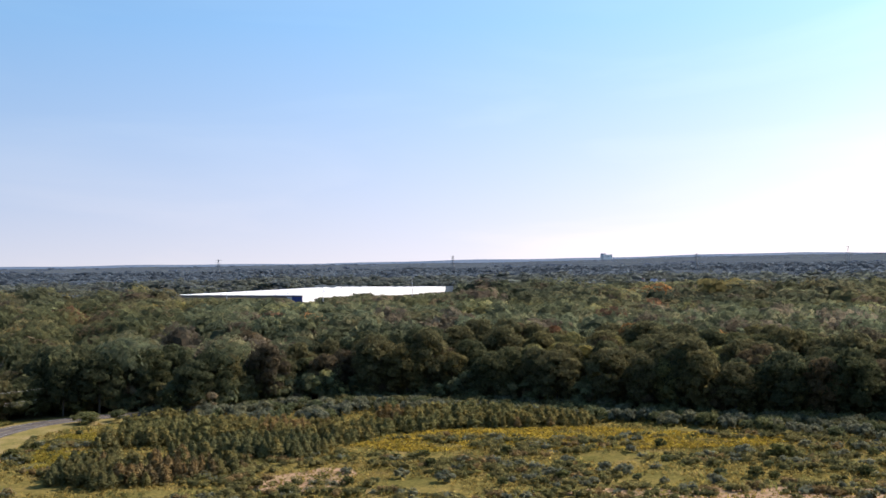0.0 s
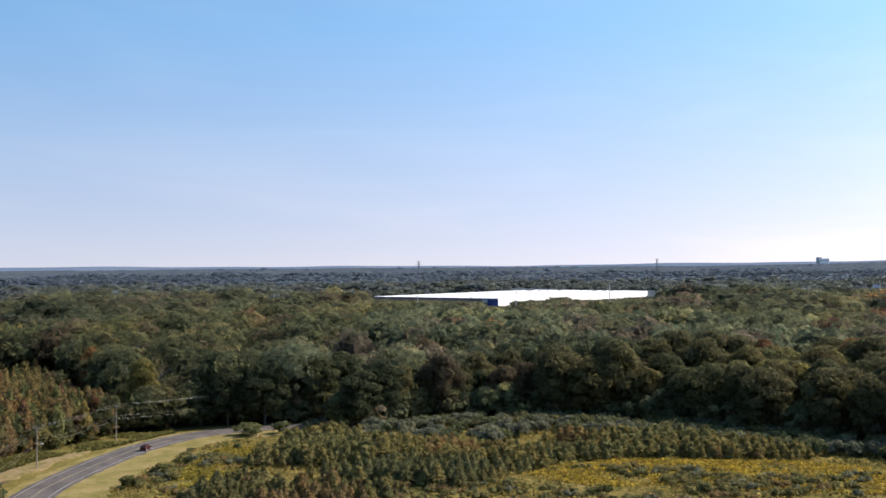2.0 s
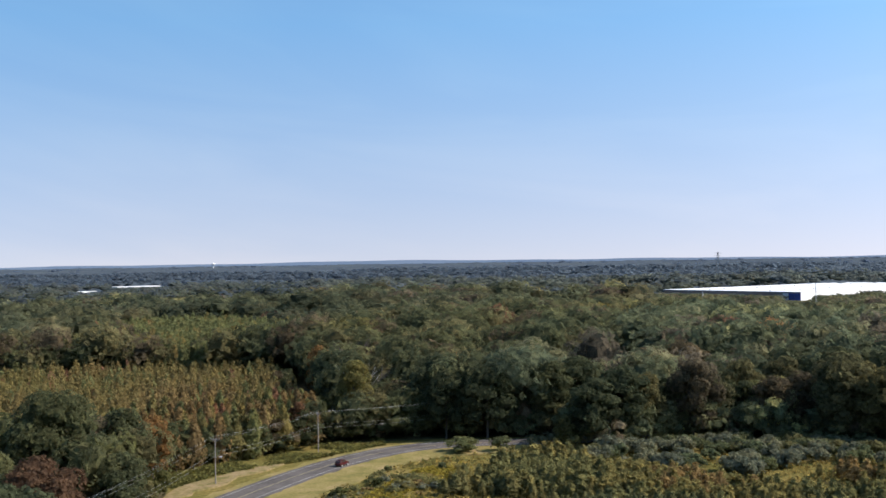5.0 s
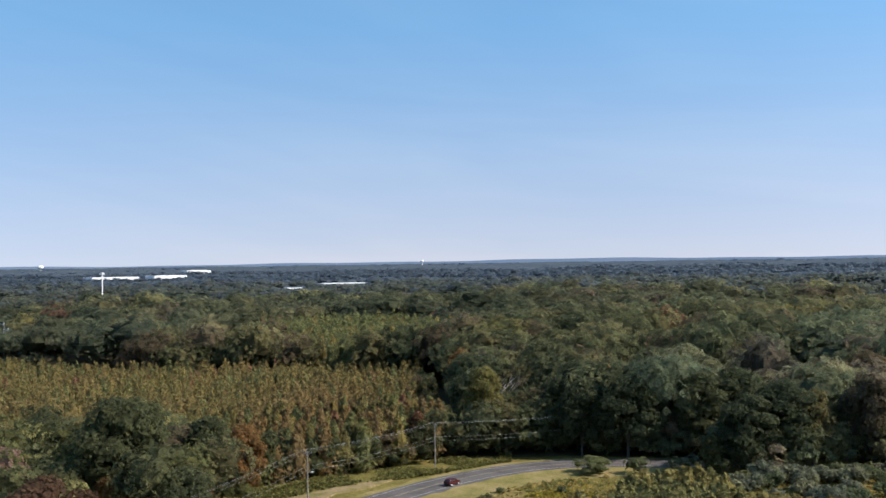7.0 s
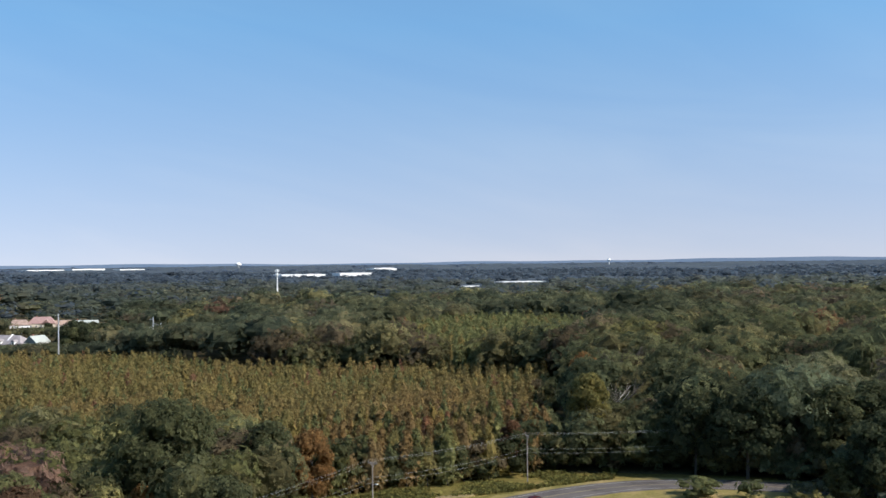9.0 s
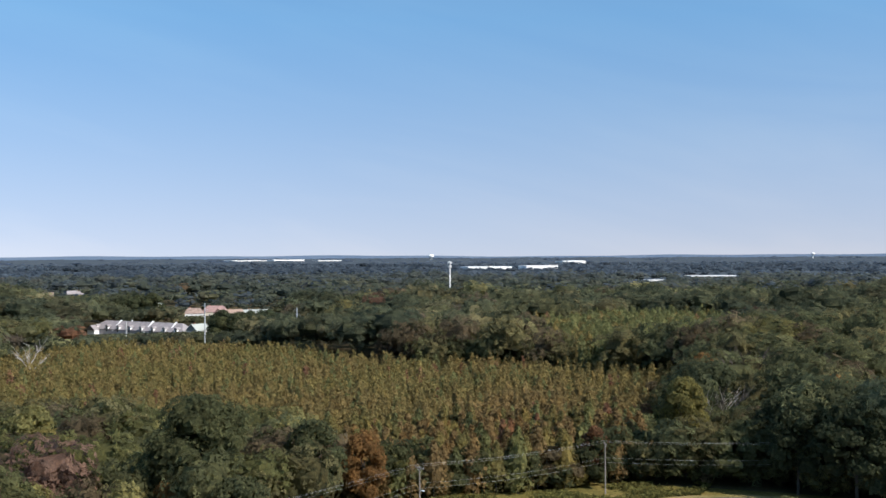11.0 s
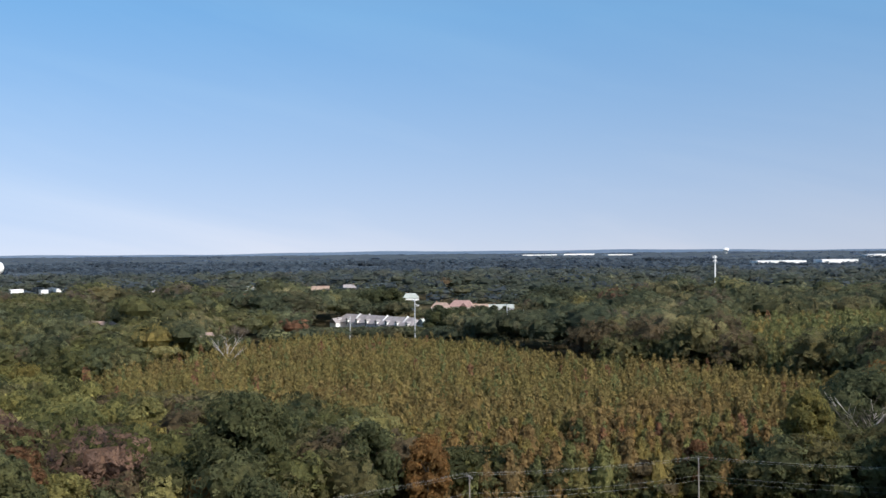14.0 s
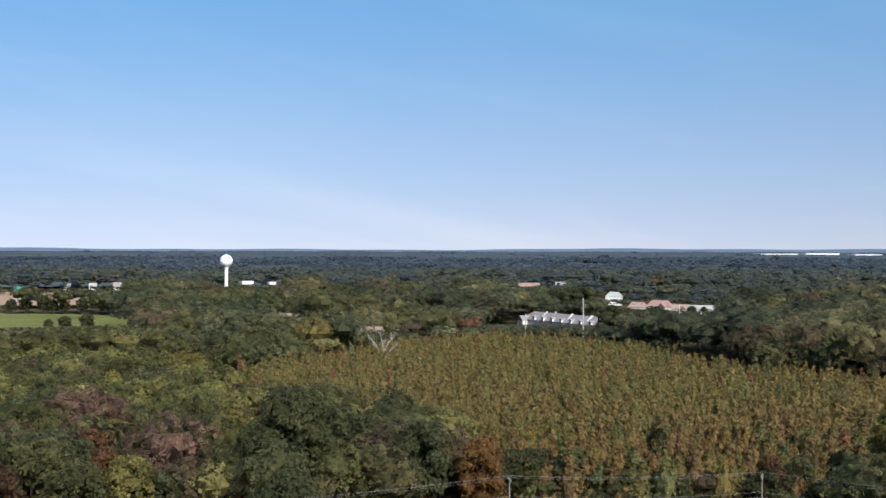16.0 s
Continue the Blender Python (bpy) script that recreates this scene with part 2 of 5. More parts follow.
SHOULDER = patch_material("worn_shoulder", (0.13, 0.118, 0.042), (0.20, 0.155, 0.075), (0.27, 0.195, 0.115), 0.22, 1.4, 0.06)
GRAVEL = patch_material("yard_gravel", (0.30, 0.26, 0.22), (0.36, 0.32, 0.27), (0.25, 0.23, 0.19), 0.03, 0.5, 0.05)


# ---- mesh helpers ----


def part(name, bm, material, parent, label=""):
    me = bpy.data.meshes.new(name)
    bm.to_mesh(me)
    bm.free()
    me.materials.append(material)
    ob = new(name, me)
    ob.parent = parent
    return tagged(ob, label)


def thing(name, label, category, place, turn=0.0, group="", kind=""):
    ob = new(name)
    ob.empty_display_size = 0.5
    ob.matrix_basis = pose(*place, 0, 0, turn)
    return tagged(ob, label, category, group, kind)


def box(bm, cx, cy, cz, sx, sy, sz, turn=0.0, bevel=0.0):
    r = bmesh.ops.create_cube(bm, size=1.0, matrix=pose(cx, cy, cz, 0, 0, turn) @ Matrix.Diagonal((sx, sy, sz, 1)))
    if bevel:
        edges = list({e for v in r["verts"] for e in v.link_edges})
        bmesh.ops.bevel(bm, geom=edges, offset=bevel, segments=1, affect="EDGES")
    return bm


def bm_box(*a, **k):
    return box(bmesh.new(), *a, **k)


def tube(bm, a, b, ra, rb=None, sides=8):
    a, b = Vector(a), Vector(b)
    d = b - a
    m = Matrix.Translation((a + b) / 2) @ d.to_track_quat("Z", "Y").to_matrix().to_4x4()
    bmesh.ops.create_cone(bm, cap_ends=True, segments=sides, radius1=ra, radius2=ra if rb is None else rb, depth=d.length, matrix=m)
    return bm


def poly_mesh(bm, pts, faces):
    vs = [bm.verts.new(p) for p in pts]
    for f in faces:
        bm.faces.new([vs[i] for i in f])
    bmesh.ops.recalc_face_normals(bm, faces=bm.faces)
    return bm


def quad_mesh(name, quads, tints, material=None):
    """A mesh of loose four-cornered pieces: quads (n, 4, 3), a colour each (n, 3) or, with how solid it is, (n, 4)."""
    n = len(quads)
    me = bpy.data.meshes.new(name)
    me.vertices.add(n * 4)
    me.vertices.foreach_set("co", np.ascontiguousarray(quads, dtype=np.float32).ravel())
    me.loops.add(n * 4)
    me.loops.foreach_set("vertex_index", np.arange(n * 4, dtype=np.int32))
    me.polygons.add(n)
    me.polygons.foreach_set("loop_start", np.arange(0, n * 4, 4, dtype=np.int32))
    me.update(calc_edges=True)
    at = me.attributes.new("tint", "FLOAT_COLOR", "FACE")
    rgba = np.ones((n, 4), dtype=np.float32)
    rgba[:, :tints.shape[1]] = tints
    at.data.foreach_set("color", rgba.ravel())
    me.materials.append(material or LEAF)
    return me


def unit(v):
    return v / np.maximum(np.linalg.norm(v, axis=-1, keepdims=True), 1e-9)


def cards(r, centres, normals, sizes, stretch=1.0):
    """Irregular leaf clumps that face about along their normals; stretch lengthens them upwards."""
    n = len(centres)
    nn = unit(normals)
    ref = unit(r.normal(size=(n, 3))) if stretch == 1.0 else np.tile((0.0, 0.0, 1.0), (n, 1)) + r.normal(size=(n, 3)) * 0.25
    a = unit(np.cross(nn, ref))
    b = np.cross(a, nn)
    k = r.uniform(0.55, 1.15, size=(n, 4, 1)) * sizes[:, None, None] * 0.62
    s, c = np.array((0, 1, 0, -1.0)), np.array((1, 0, -1.0, 0))
    q = centres[:, None] + k * (c[None, :, None] * a[:, None] + stretch * s[None, :, None] * b[:, None])
    return q + nn[:, None] * r.uniform(-0.12, 0.12, size=(n, 4, 1)) * sizes[:, None, None]


def dome(div, floor=False):
    """Quads of a unit ball made from a cube's faces, each cut div by div; without its underside unless floor."""
    g = np.linspace(-1, 1, div + 1)
    out = []
    for ax in range(3):
        for sg in (-1, 1):
            if ax == 2 and sg < 0 and not floor:
                continue
            for i in range(div):
                for j in range(div):
                    q = []
                    for u, v in ((g[i], g[j]), (g[i + 1], g[j]), (g[i + 1], g[j + 1]), (g[i], g[j + 1])):
                        p = [u, v]
                        p.insert(ax, sg)
                        q.append(p)
                    out.append(q)
    return unit(np.array(out, float))


def lumpy(r, q, amount):
    """Moves the corners of a ball in and out; equal corners move alike."""
    k = r.normal(size=(3, 3)) * 2.6
    w = np.sin(q @ k[0] * 1.3) + np.sin(q @ k[1] * 1.9 + 1) + np.sin(q @ k[2] * 2.7 + 2)
    return q * (1 + amount * w[..., None] / 3)


BALL1, BALL2 = dome(1), dome(2)


def hardwood_crown(r, lobes, per, size, low=0.28, wide=0.42, ball=None):
    """Quads of a broad crown of height 1 (from the ground) and their brightness; wide: crown radius to height."""
    ball = BALL2 if ball is None else ball
    mid, half = (low + 1) / 2, (1 - low) / 2
    big = 0.50 if lobes > 8 else 0.58 if lobes > 4 else 0.72 if lobes > 1 else 1.0
    cs, rs = [], []
    for i in range(lobes):
        # lobes lie on the crown's outline, most of them on its upper half
        f = (i + 0.5) / lobes
        up = 1 - 1.85 * f ** 1.1 + r.uniform(-0.1, 0.1)
        ang = i * 2.4 + r.uniform(-0.5, 0.5)
        k = r.uniform(0.72, 1.08) * big
        out = math.sqrt(max(0.0, 1 - min(1, abs(up)) ** 2.2)) * (1 - k * 0.72) * r.uniform(0.85, 1.3)
        lr = k * wide * (1 if lobes > 1 else 1.05)
        cs.append((math.cos(ang) * out * wide, math.sin(ang) * out * wide, min(mid + up * (half - lr * 0.7), 1 - lr * 0.8)))
        rs.append(lr)
    cs, rs = np.array(cs), np.array(rs)
    flat = np.array((1, 1, 0.84))
    out, lit = [], []
    for i, (c, lr) in enumerate(zip(cs, rs)):
        v = unit(r.normal(size=(per, 3)))
        v[:, 2] = np.where((v[:, 2] < -0.2) & (r.random(per) < 0.7), -v[:, 2], v[:, 2])
        p = c + v * lr * r.uniform(0.86, 1.12, size=(per, 1)) * flat
        gap = np.linalg.norm((p[:, None] - cs[None]) / flat, axis=-1) / rs[None]
        gap[:, i] = 9
        keep = gap.min(1) > 0.86
        v, p = v[keep], p[keep]
        n = len(p)
        tone = r.uniform(0.84, 1.16)
        if n:
            nrm = v + r.normal(size=(n, 3)) * 0.36 + np.array((0, 0, 0.12))
            out.append(cards(r, p, nrm, r.uniform(0.6, 1.4, n) * size))
            lit.append(np.stack((r.normal(1.0, 0.05, n) * tone, np.zeros(n)), -1))
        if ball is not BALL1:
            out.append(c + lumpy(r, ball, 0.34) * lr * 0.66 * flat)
            # inner mass at 0.86: the shade inside a crown, put into its tint
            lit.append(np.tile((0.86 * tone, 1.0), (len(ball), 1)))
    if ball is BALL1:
        # one inner mass in place of one for each lobe, darkened alike
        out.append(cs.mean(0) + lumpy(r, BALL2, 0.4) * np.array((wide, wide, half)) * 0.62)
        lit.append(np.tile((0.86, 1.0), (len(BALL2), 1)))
    return np.concatenate(out), np.concatenate(lit)


def spire_crown(r, per, size, wide=0.135, low=0.05, ball=None):
    """Quads of a narrow upright young tree of height 1."""
    z = low + (1 - low) * r.random(per)
    prof = wide * np.clip((1.03 - z) / 0.65, 0, 1) ** 0.8 * np.clip(0.55 + (z - low) * 2.5, 0, 1)
    ang = r.uniform(0, 2 * np.pi, per)
    rad = prof * r.uniform(0.6, 1.15, per)
    c = np.stack((np.cos(ang) * rad, np.sin(ang) * rad, z), -1)
    nrm = np.stack((np.cos(ang), np.sin(ang), 0.4 + 0 * ang), -1) + r.normal(size=(per, 3)) * 0.4
    q = cards(r, c, nrm, r.uniform(0.7, 1.3, per) * size, 1.35)
    # the core is a tenth darker, inner shade put into its tint
    core = lumpy(r, BALL2 if ball is None else ball, 0.12)
    zz = core[..., 2:] * 0.47 + 0.50
    core = np.concatenate((core[..., :2] * wide * 0.72 * np.clip((1.08 - zz) / 0.62, 0.1, 1) * np.clip(0.45 + zz * 2, 0, 1), zz), -1)
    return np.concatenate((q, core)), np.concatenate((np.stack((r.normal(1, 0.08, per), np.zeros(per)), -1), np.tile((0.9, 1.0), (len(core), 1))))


def scatter(name, crowns, places, heights, widths, tints, r, solid=0.0, material=None):
    """One mesh of many plants: each takes one of the crowns, turned, scaled and set at its place."""
    qs, ts = [], []
    pick = r.integers(0, len(crowns), len(places))
    for k, (q, lit) in enumerate(crowns):
        m = pick == k
        if not m.any():
            continue
        a = r.uniform(0, 2 * np.pi, m.sum())
        ca, sa = np.cos(a)[:, None, None], np.sin(a)[:, None, None]
        hw = (heights[m] * widths[m])[:, None, None]
        x = (q[None, ..., 0] * ca - q[None, ..., 1] * sa) * hw
        y = (q[None, ..., 0] * sa + q[None, ..., 1] * ca) * hw
        z = q[None, ..., 2] * heights[m][:, None, None]
        p = np.stack((x, y, z), -1) + places[m][:, None, None, :]
        qs.append(p.reshape(-1, 4, 3))
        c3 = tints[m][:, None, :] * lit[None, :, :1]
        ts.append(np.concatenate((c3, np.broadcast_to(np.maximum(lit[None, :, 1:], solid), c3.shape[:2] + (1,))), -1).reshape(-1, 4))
    return new(name, quad_mesh(name, np.concatenate(qs), np.concatenate(ts), material))


def inside(poly, x, y):
    """Which of the points lie in the polygon."""
    x, y = np.asarray(x, float), np.asarray(y, float)
    hit = np.zeros(x.shape, bool)
    for (x1, y1), (x2, y2) in zip(poly, poly[1:] + poly[:1]):
        c = (y1 > y) != (y2 > y)
        hit ^= c & (x < (x2 - x1) * (y - y1) / ((y2 - y1) if y2 != y1 else 1e-9) + x1)
    return hit


# ---- plan ----
def smooth(a, b, v):
    t = np.clip((v - a) / (b - a), 0, 1)
    return t * t * (3 - 2 * t)


def terrain(x, y):
    x, y = np.asarray(x, float), np.asarray(y, float)
    z = 8.0 * np.exp(-0.5 * (((x + 130) / 190) ** 2 + ((y - 600) / 105) ** 2)) * smooth(410, 510, y)
    d = np.hypot(x, y - 150)
    az = np.degrees(np.arctan2(x, y - 150))
    return z + 26.0 * smooth(1500, 4900, d) + 16.0 * smooth(2600, 4800, d) * smooth(2, 18, az)


ROAD = [(700, -330), (420, -160), (220, -30), (100, 50), (30, 100), (-10, 130), (-45, 158), (-80, 190), (-104, 215), (-120, 235), (-131, 253), (-139, 271), (-144, 286), (-147, 300), (-149.3, 322), (-150.4, 345), (-149.3, 362),
        (-145.8, 377.5), (-139.5, 389), (-129, 399), (-114, 408), (-97, 420), (-82, 440), (-55, 470), (0, 510)]
PLANTATION = [(-187, 316), (-180, 342), (-173, 362), (-171, 378), (-186, 399), (-207, 419), (-235, 455), (-262, 483), (-298, 478), (-346, 460),
              (-392, 428), (-460, 422), (-505, 400), (-535, 359), (-483, 301), (-433, 274), (-385, 240), (-301, 262), (-287, 277), (-242, 309), (-205, 314)]
FAR_STAND = [(-306, 474), (-276, 497), (-280, 532), (-340, 613), (-440, 690), (-480, 650), (-450, 563), (-409, 506)]
WOOD_EDGE = [(-187, 316), (-168, 306), (-160, 292), (-153, 272), (-140, 245), (-118, 215), (-85, 180), (-50, 140), (-50, -2500), (-5000, -2500), (-5000, 5000), (5000, 5000),
             (5000, 100), (400, 270), (200, 340), (135, 366), (100, 376), (65, 401), (24, 422), (-20, 440), (-51, 434), (-78, 424), (-87, 409), (-97, 404),
             (-128, 412), (-150, 404), (-158, 394), (-166, 386), (-171, 378), (-186, 399), (-207, 419)]
MEADOW = [(-20, 150), (-62, 188), (-98, 222), (-122, 254), (-137, 280), (-145, 303), (-147, 323), (-149, 342), (-148, 360), (-145, 375), (-138, 388), (-120, 400),
          (-108, 410), (-85, 436), (-51, 432), (-20, 438), (24, 420), (65, 399), (100, 374), (135, 364), (200, 338), (260, 300), (200, 100)]
LAWNFIELD = [(-700, -60), (-690, 40), (-700, 105), (-735, 140), (-790, 130), (-868, 60), (-885, -80)]
CROPFIELD = [(-1030, -140), (-1030, 40), (-1060, 95), (-1180, 95), (-1280, 0), (-1310, -220)]
WAREHOUSE = [(-176, 1367), (-353, 1465), (-174, 1809), (3, 1711)]
SPINE = [(0, 0), (8, 79), (19, 174), (30, 234), (44, 294)]

# open sight lines: a thing's place, half its width, the height from which it shows, how far the low growth reaches before it, and from where it is seen
WEST, NORTH = (36, 255), (4, 40)
SIGHT = [(-123, 526, 5, 16.6, 110, (8, 80)), (-697, 425, 42, 4.0, 230, WEST), (-850, 537, 42, 5, 430, WEST), (-684, 241, 11, 10.8, 300, (40, 280)), (-1012, 528, 20, 7, 330, WEST), (-518, 402, 3, 10, 60, WEST),
         (-1227, 125, 10, 11, 200, WEST), (-690, 62, 62, 4.0, 380, (44, 290)), (-700, -30, 60, 4.0, 380, (44, 290)), (-1035, 0, 90, 1, 140, (44, 290)), 
         (-590, 382, 3, 5, 80, WEST), (-516, 290, 8, 14.6, 60, (44, 290))]
for k in range(9):
    SIGHT.append((-176 - 177 * k / 8, 1367 + 98 * k / 8, 16, 6.0 if k == 0 else 11.0, 800, NORTH))
for k in range(14):
    SIGHT.append((-176 + 179 * k / 13, 1367 + 344 * k / 13, 17, 13 if 4 <= k <= 6 else 11.0 if 1 <= k <= 3 else 7.0, 1000, NORTH))
# far pale buildings: place, width, depth, top, look
FAR_BUILDINGS = [(-1402, 128, 16, 10, 11.5, "block"), (-1420, 178, 12, 10, 11, "block"), (-1410, 160, 9, 8, 10, "block"), (-1268, 289, 15, 10, 13.7, "house"), (-1309, 403, 16, 11, 12.8, "house"),
                 (-1296, 485, 26, 12, 12.2, "long"), (-1357, 537, 18, 11, 11.7, "house"), (-1481, 1752, 96, 40, 12, "store"), (-1336, 1475, 38, 20, 11, "store"), (-3690, 1690, 150, 60, 37, "store"), (-3627, 1818, 120, 60, 39, "store"), (-3560, 1950, 90, 60, 36, "store"),
                 (-2110, 1660, 110, 50, 26, "store"), (-2040, 1760, 80, 50, 28, "store"), (-2462, 2195, 80, 40, 34, "store"), (-2679, 2374, 60, 40, 34, "store"), (337, 1870, 12, 9, 18.9, "house"), (379, 1862, 16, 10, 17.5, "house"), (358, 1866, 10, 9, 18.0, "house"),
                 (-1137, 142, 6, 6, 10.5, "house"), (-1340, -85, 8, 7, 10.4, "house"), (-1360, -58, 9, 7, 10.2, "house"), (-1385, -34, 10, 8, 10.2, "house"), (-1310, 2, 7, 6, 10, "house")]
for bx, by, bw, bd, bt, look_kind in FAR_BUILDINGS:
    SIGHT.append((bx, by, bw / 2 + 3, bt - (3.5 if look_kind != "store" else 1.2), 1400 if look_kind == "store" else 750, NORTH if bx > 0 else (20, 170) if by > 1400 else WEST))


def height_limit(x, y):
    """How high the trees may grow at each place without hiding what is seen beyond them."""
    x, y = np.asarray(x, float), np.asarray(y, float)
    cap = np.full(x.shape, 99.0)
    for cx, cy, hw, base, reach, (vx, vy) in SIGHT:
        v = np.array((vx - cx, vy - cy), float)
        dist = np.linalg.norm(v)
        v /= dist
        s = (x - cx) * v[0] + (y - cy) * v[1]
        o = np.abs((x - cx) * -v[1] + (y - cy) * v[0])
        m = (s > -hw * 0.6) & (s < reach) & (o < hw + 2)
        cap = np.where(m, np.minimum(cap, np.maximum(0, base + (55 - base) * np.maximum(s, 0) / dist - 0.8)), cap)
    return cap


def road_distance(x, y, line=ROAD):
    x, y = np.asarray(x, float), np.asarray(y, float)
    best = np.full(x.shape, 1e9)
    for (x1, y1), (x2, y2) in zip(line, line[1:]):
        dx, dy = x2 - x1, y2 - y1
        t = np.clip(((x - x1) * dx + (y - y1) * dy) / (dx * dx + dy * dy), 0, 1)
        best = np.minimum(best, np.hypot(x - x1 - t * dx, y - y1 - t * dy))
    return best


def in_view(x, y, spare=27.0):
    """Whether a place lies in the sweep that the flight looks over."""
    hit = np.zeros(np.shape(x), bool)
    for (t, cx, cy, cz, turn, *_rest) in PATH[::3] + PATH[-1:]:
        a = np.degrees(np.arctan2(-(x - cx), y - cy)) - turn
        hit |= np.abs((a + 180) % 360 - 180) < spare
    return hit


# ---- ground ----
def ground_sheet():
    rings = np.concatenate((np.linspace(0, 600, 61), np.geomspace(620, 4790, 46)))
    turns = np.linspace(0, 2 * np.pi, 145)[:-1]
    pts, faces = [(0, 200, 0)], []
    n = len(turns)
    for d in rings[1:]:
        x, y = d * np.sin(turns), 200 + d * np.cos(turns)
        z = terrain(x, y) + 0.35 * np.sin(x * 0.11 + 1.3 * np.sin(y * 0.07)) * np.sin(y * 0.09) * smooth(0, 20, road_distance(x, y) - 8) - 0.25
        pts += list(zip(x, y, z))
    for i in range(n):
        faces.append((0, 1 + (i + 1) % n, 1 + i))
    for k in range(len(rings) - 2):
        a, b = 1 + k * n, 1 + (k + 1) * n
        for i in range(n):
            j = (i + 1) % n
            faces.append((a + i, a + j, b + j, b + i))
    me = bpy.data.meshes.new("ground")
    me.from_pydata(pts, [], faces)
    mx = np.array([np.mean([pts[i][0] for i in f]) for f in faces])
    my = np.array([np.mean([pts[i][1] for i in f]) for f in faces])
    wood = inside(WOOD_EDGE, mx, my) | (np.hypot(mx, my - 200) > 700)
    me.materials.append(SOIL)
    me.materials.append(WOODSOIL)
    me.polygons.foreach_set("material_index", wood.astype(np.int32))
    me.polygons.foreach_set("use_smooth", np.ones(len(faces), bool))
    me.update()
    return tagged(new("ground", me), "rough meadow soil and dark woodland floor", "ground", kind="structure")


ground_sheet()


def spline(line, step=3.0):
    p = np.array(line, float)
    out = []
    for i in range(len(p) - 1):
        p0, p1, p2, p3 = p[max(i - 1, 0)], p[i], p[i + 1], p[min(i + 2, len(p) - 1)]
        n = max(2, int(np.linalg.norm(p2 - p1) / step))
        for k in range(n):
            t = k / n
            out.append(0.5 * (2 * p1 + (p2 - p0) * t + (2 * p0 - 5 * p1 + 4 * p2 - p3) * t * t + (3 * p1 - p0 - 3 * p2 + p3) * t ** 3))
    return np.array(out + [p[-1]])


def ribbon(name, line, left, right, z, material, label, category, thick=0.25, wobble=0.0):
    """A strip along a line between two offsets (left is positive), with edges that go down into the ground."""
    c = spline(line)
    d = unit(np.gradient(c, axis=0))
    nrm = np.stack((-d[:, 1], d[:, 0]), -1)
    r = np.random.default_rng(3)
    w1, w2 = r.normal(0, wobble, (len(c), 1)), r.normal(0, wobble, (len(c), 1))
    a, b = c + nrm * (left + w1), c + nrm * (right + w2)
    zz = terrain(c[:, 0], c[:, 1]) + z
    pts, faces = [], []
    for i in range(len(c)):
        pts += [(*a[i], zz[i] - thick), (*a[i], zz[i]), (*b[i], zz[i]), (*b[i], zz[i] - thick)]
    for i in range(len(c) - 1):
        for k in range(3):
            faces.append((4 * i + k, 4 * i + k + 1, 4 * i + 5 + k, 4 * i + 4 + k))
    me = bpy.data.meshes.new(name)
    me.from_pydata(pts, [], faces)
    me.materials.append(material)
    me.update()
    bm = bmesh.new()
    bm.from_mesh(me)
    bmesh.ops.recalc_face_normals(bm, faces=bm.faces)
    bm.to_mesh(me)
    bm.free()
    return tagged(new(name, me), label, category, kind="structure")


ribbon("verge_east", ROAD, -5.5, -18.0, 0.10, MOWN, "mown dry grass strip beside the road", "grass verge", 0.5, 0.5)
ribbon("verge_west", ROAD, 8.2, 5.5, 0.10, MOWN, "short dry grass strip beside the road", "grass verge", 0.5, 0.5)
road = ribbon("road", ROAD, 5.6, -5.6, 0.16, ASPHALT, "worn grey asphalt two-lane road", "road", 0.4, 0.06)
for nm, o, w, mt in (("edge_line", 4.2, 0.15, LINEWHITE), ("edge_line", -4.2, 0.15, LINEWHITE), ("centre_line", 0.16, 0.13, LINEYELLOW), ("centre_line", -0.16, 0.13, LINEYELLOW)):
    ln = ribbon(nm, ROAD, o + w / 2, o - w / 2, 0.166, mt, "", "", 0.004)
    ln.parent = road
    for key in ("kind",):
        del ln[key]


def patch(name, poly, z, material, label, category, ragged=2.0):
    """A ragged piece of ground laid just above the sheet."""
    c = spline(poly + poly[:1], 6.0)[:-1]
    r = np.random.default_rng(len(poly) + int(abs(poly[0][0])))
    c = c + r.normal(0, ragged, c.shape) * 0.5
    bm = bmesh.new()
    top = [bm.verts.new((x, y, float(terrain(x, y)) + z)) for x, y in c]
    low = [bm.verts.new((x, y, float(terrain(x, y)) - 0.6)) for x, y in c]
    bm.faces.new(top)
    for i in range(len(c)):
        j = (i + 1) % len(c)
        bm.faces.new((low[i], low[j], top[j], top[i]))
    bmesh.ops.recalc_face_normals(bm, faces=bm.faces)
    bmesh.ops.triangulate(bm, faces=[f for f in bm.faces if len(f.verts) > 4])
    me = bpy.data.meshes.new(name)
    bm.to_mesh(me)
    bm.free()
    me.materials.append(material)
    return tagged(new(name, me), label, category, kind="structure")


patch("sand_patch", [(-50, 281), (-44, 268), (-28, 271), (-24, 290), (-32, 296)], 0.14, SAND, "bare pale sand patch in the meadow", "bare ground")
patch("sand_shoulder", [(-164, 300), (-168.5, 312), (-169.5, 324), (-168, 338), (-164, 350), (-161.5, 341), (-164, 331), (-161.5, 322), (-163, 312), (-160.5, 304)], 0.17, SHOULDER, "bare sandy shoulder beside the road", "bare ground", 1.0)
patch("sand_track", [(20, 262), (60, 252), (110, 246), (130, 255), (100, 262), (50, 265)], 0.12, SAND, "bare sandy track in the meadow", "bare ground")
patch("lawn", LAWNFIELD, 0.2, LAWN, "open field of short green grass", "field", 4.0)
patch("crop_field", CROPFIELD, 0.25, PLOUGHED, "field of dry reddish-brown crop", "field", 4.0)
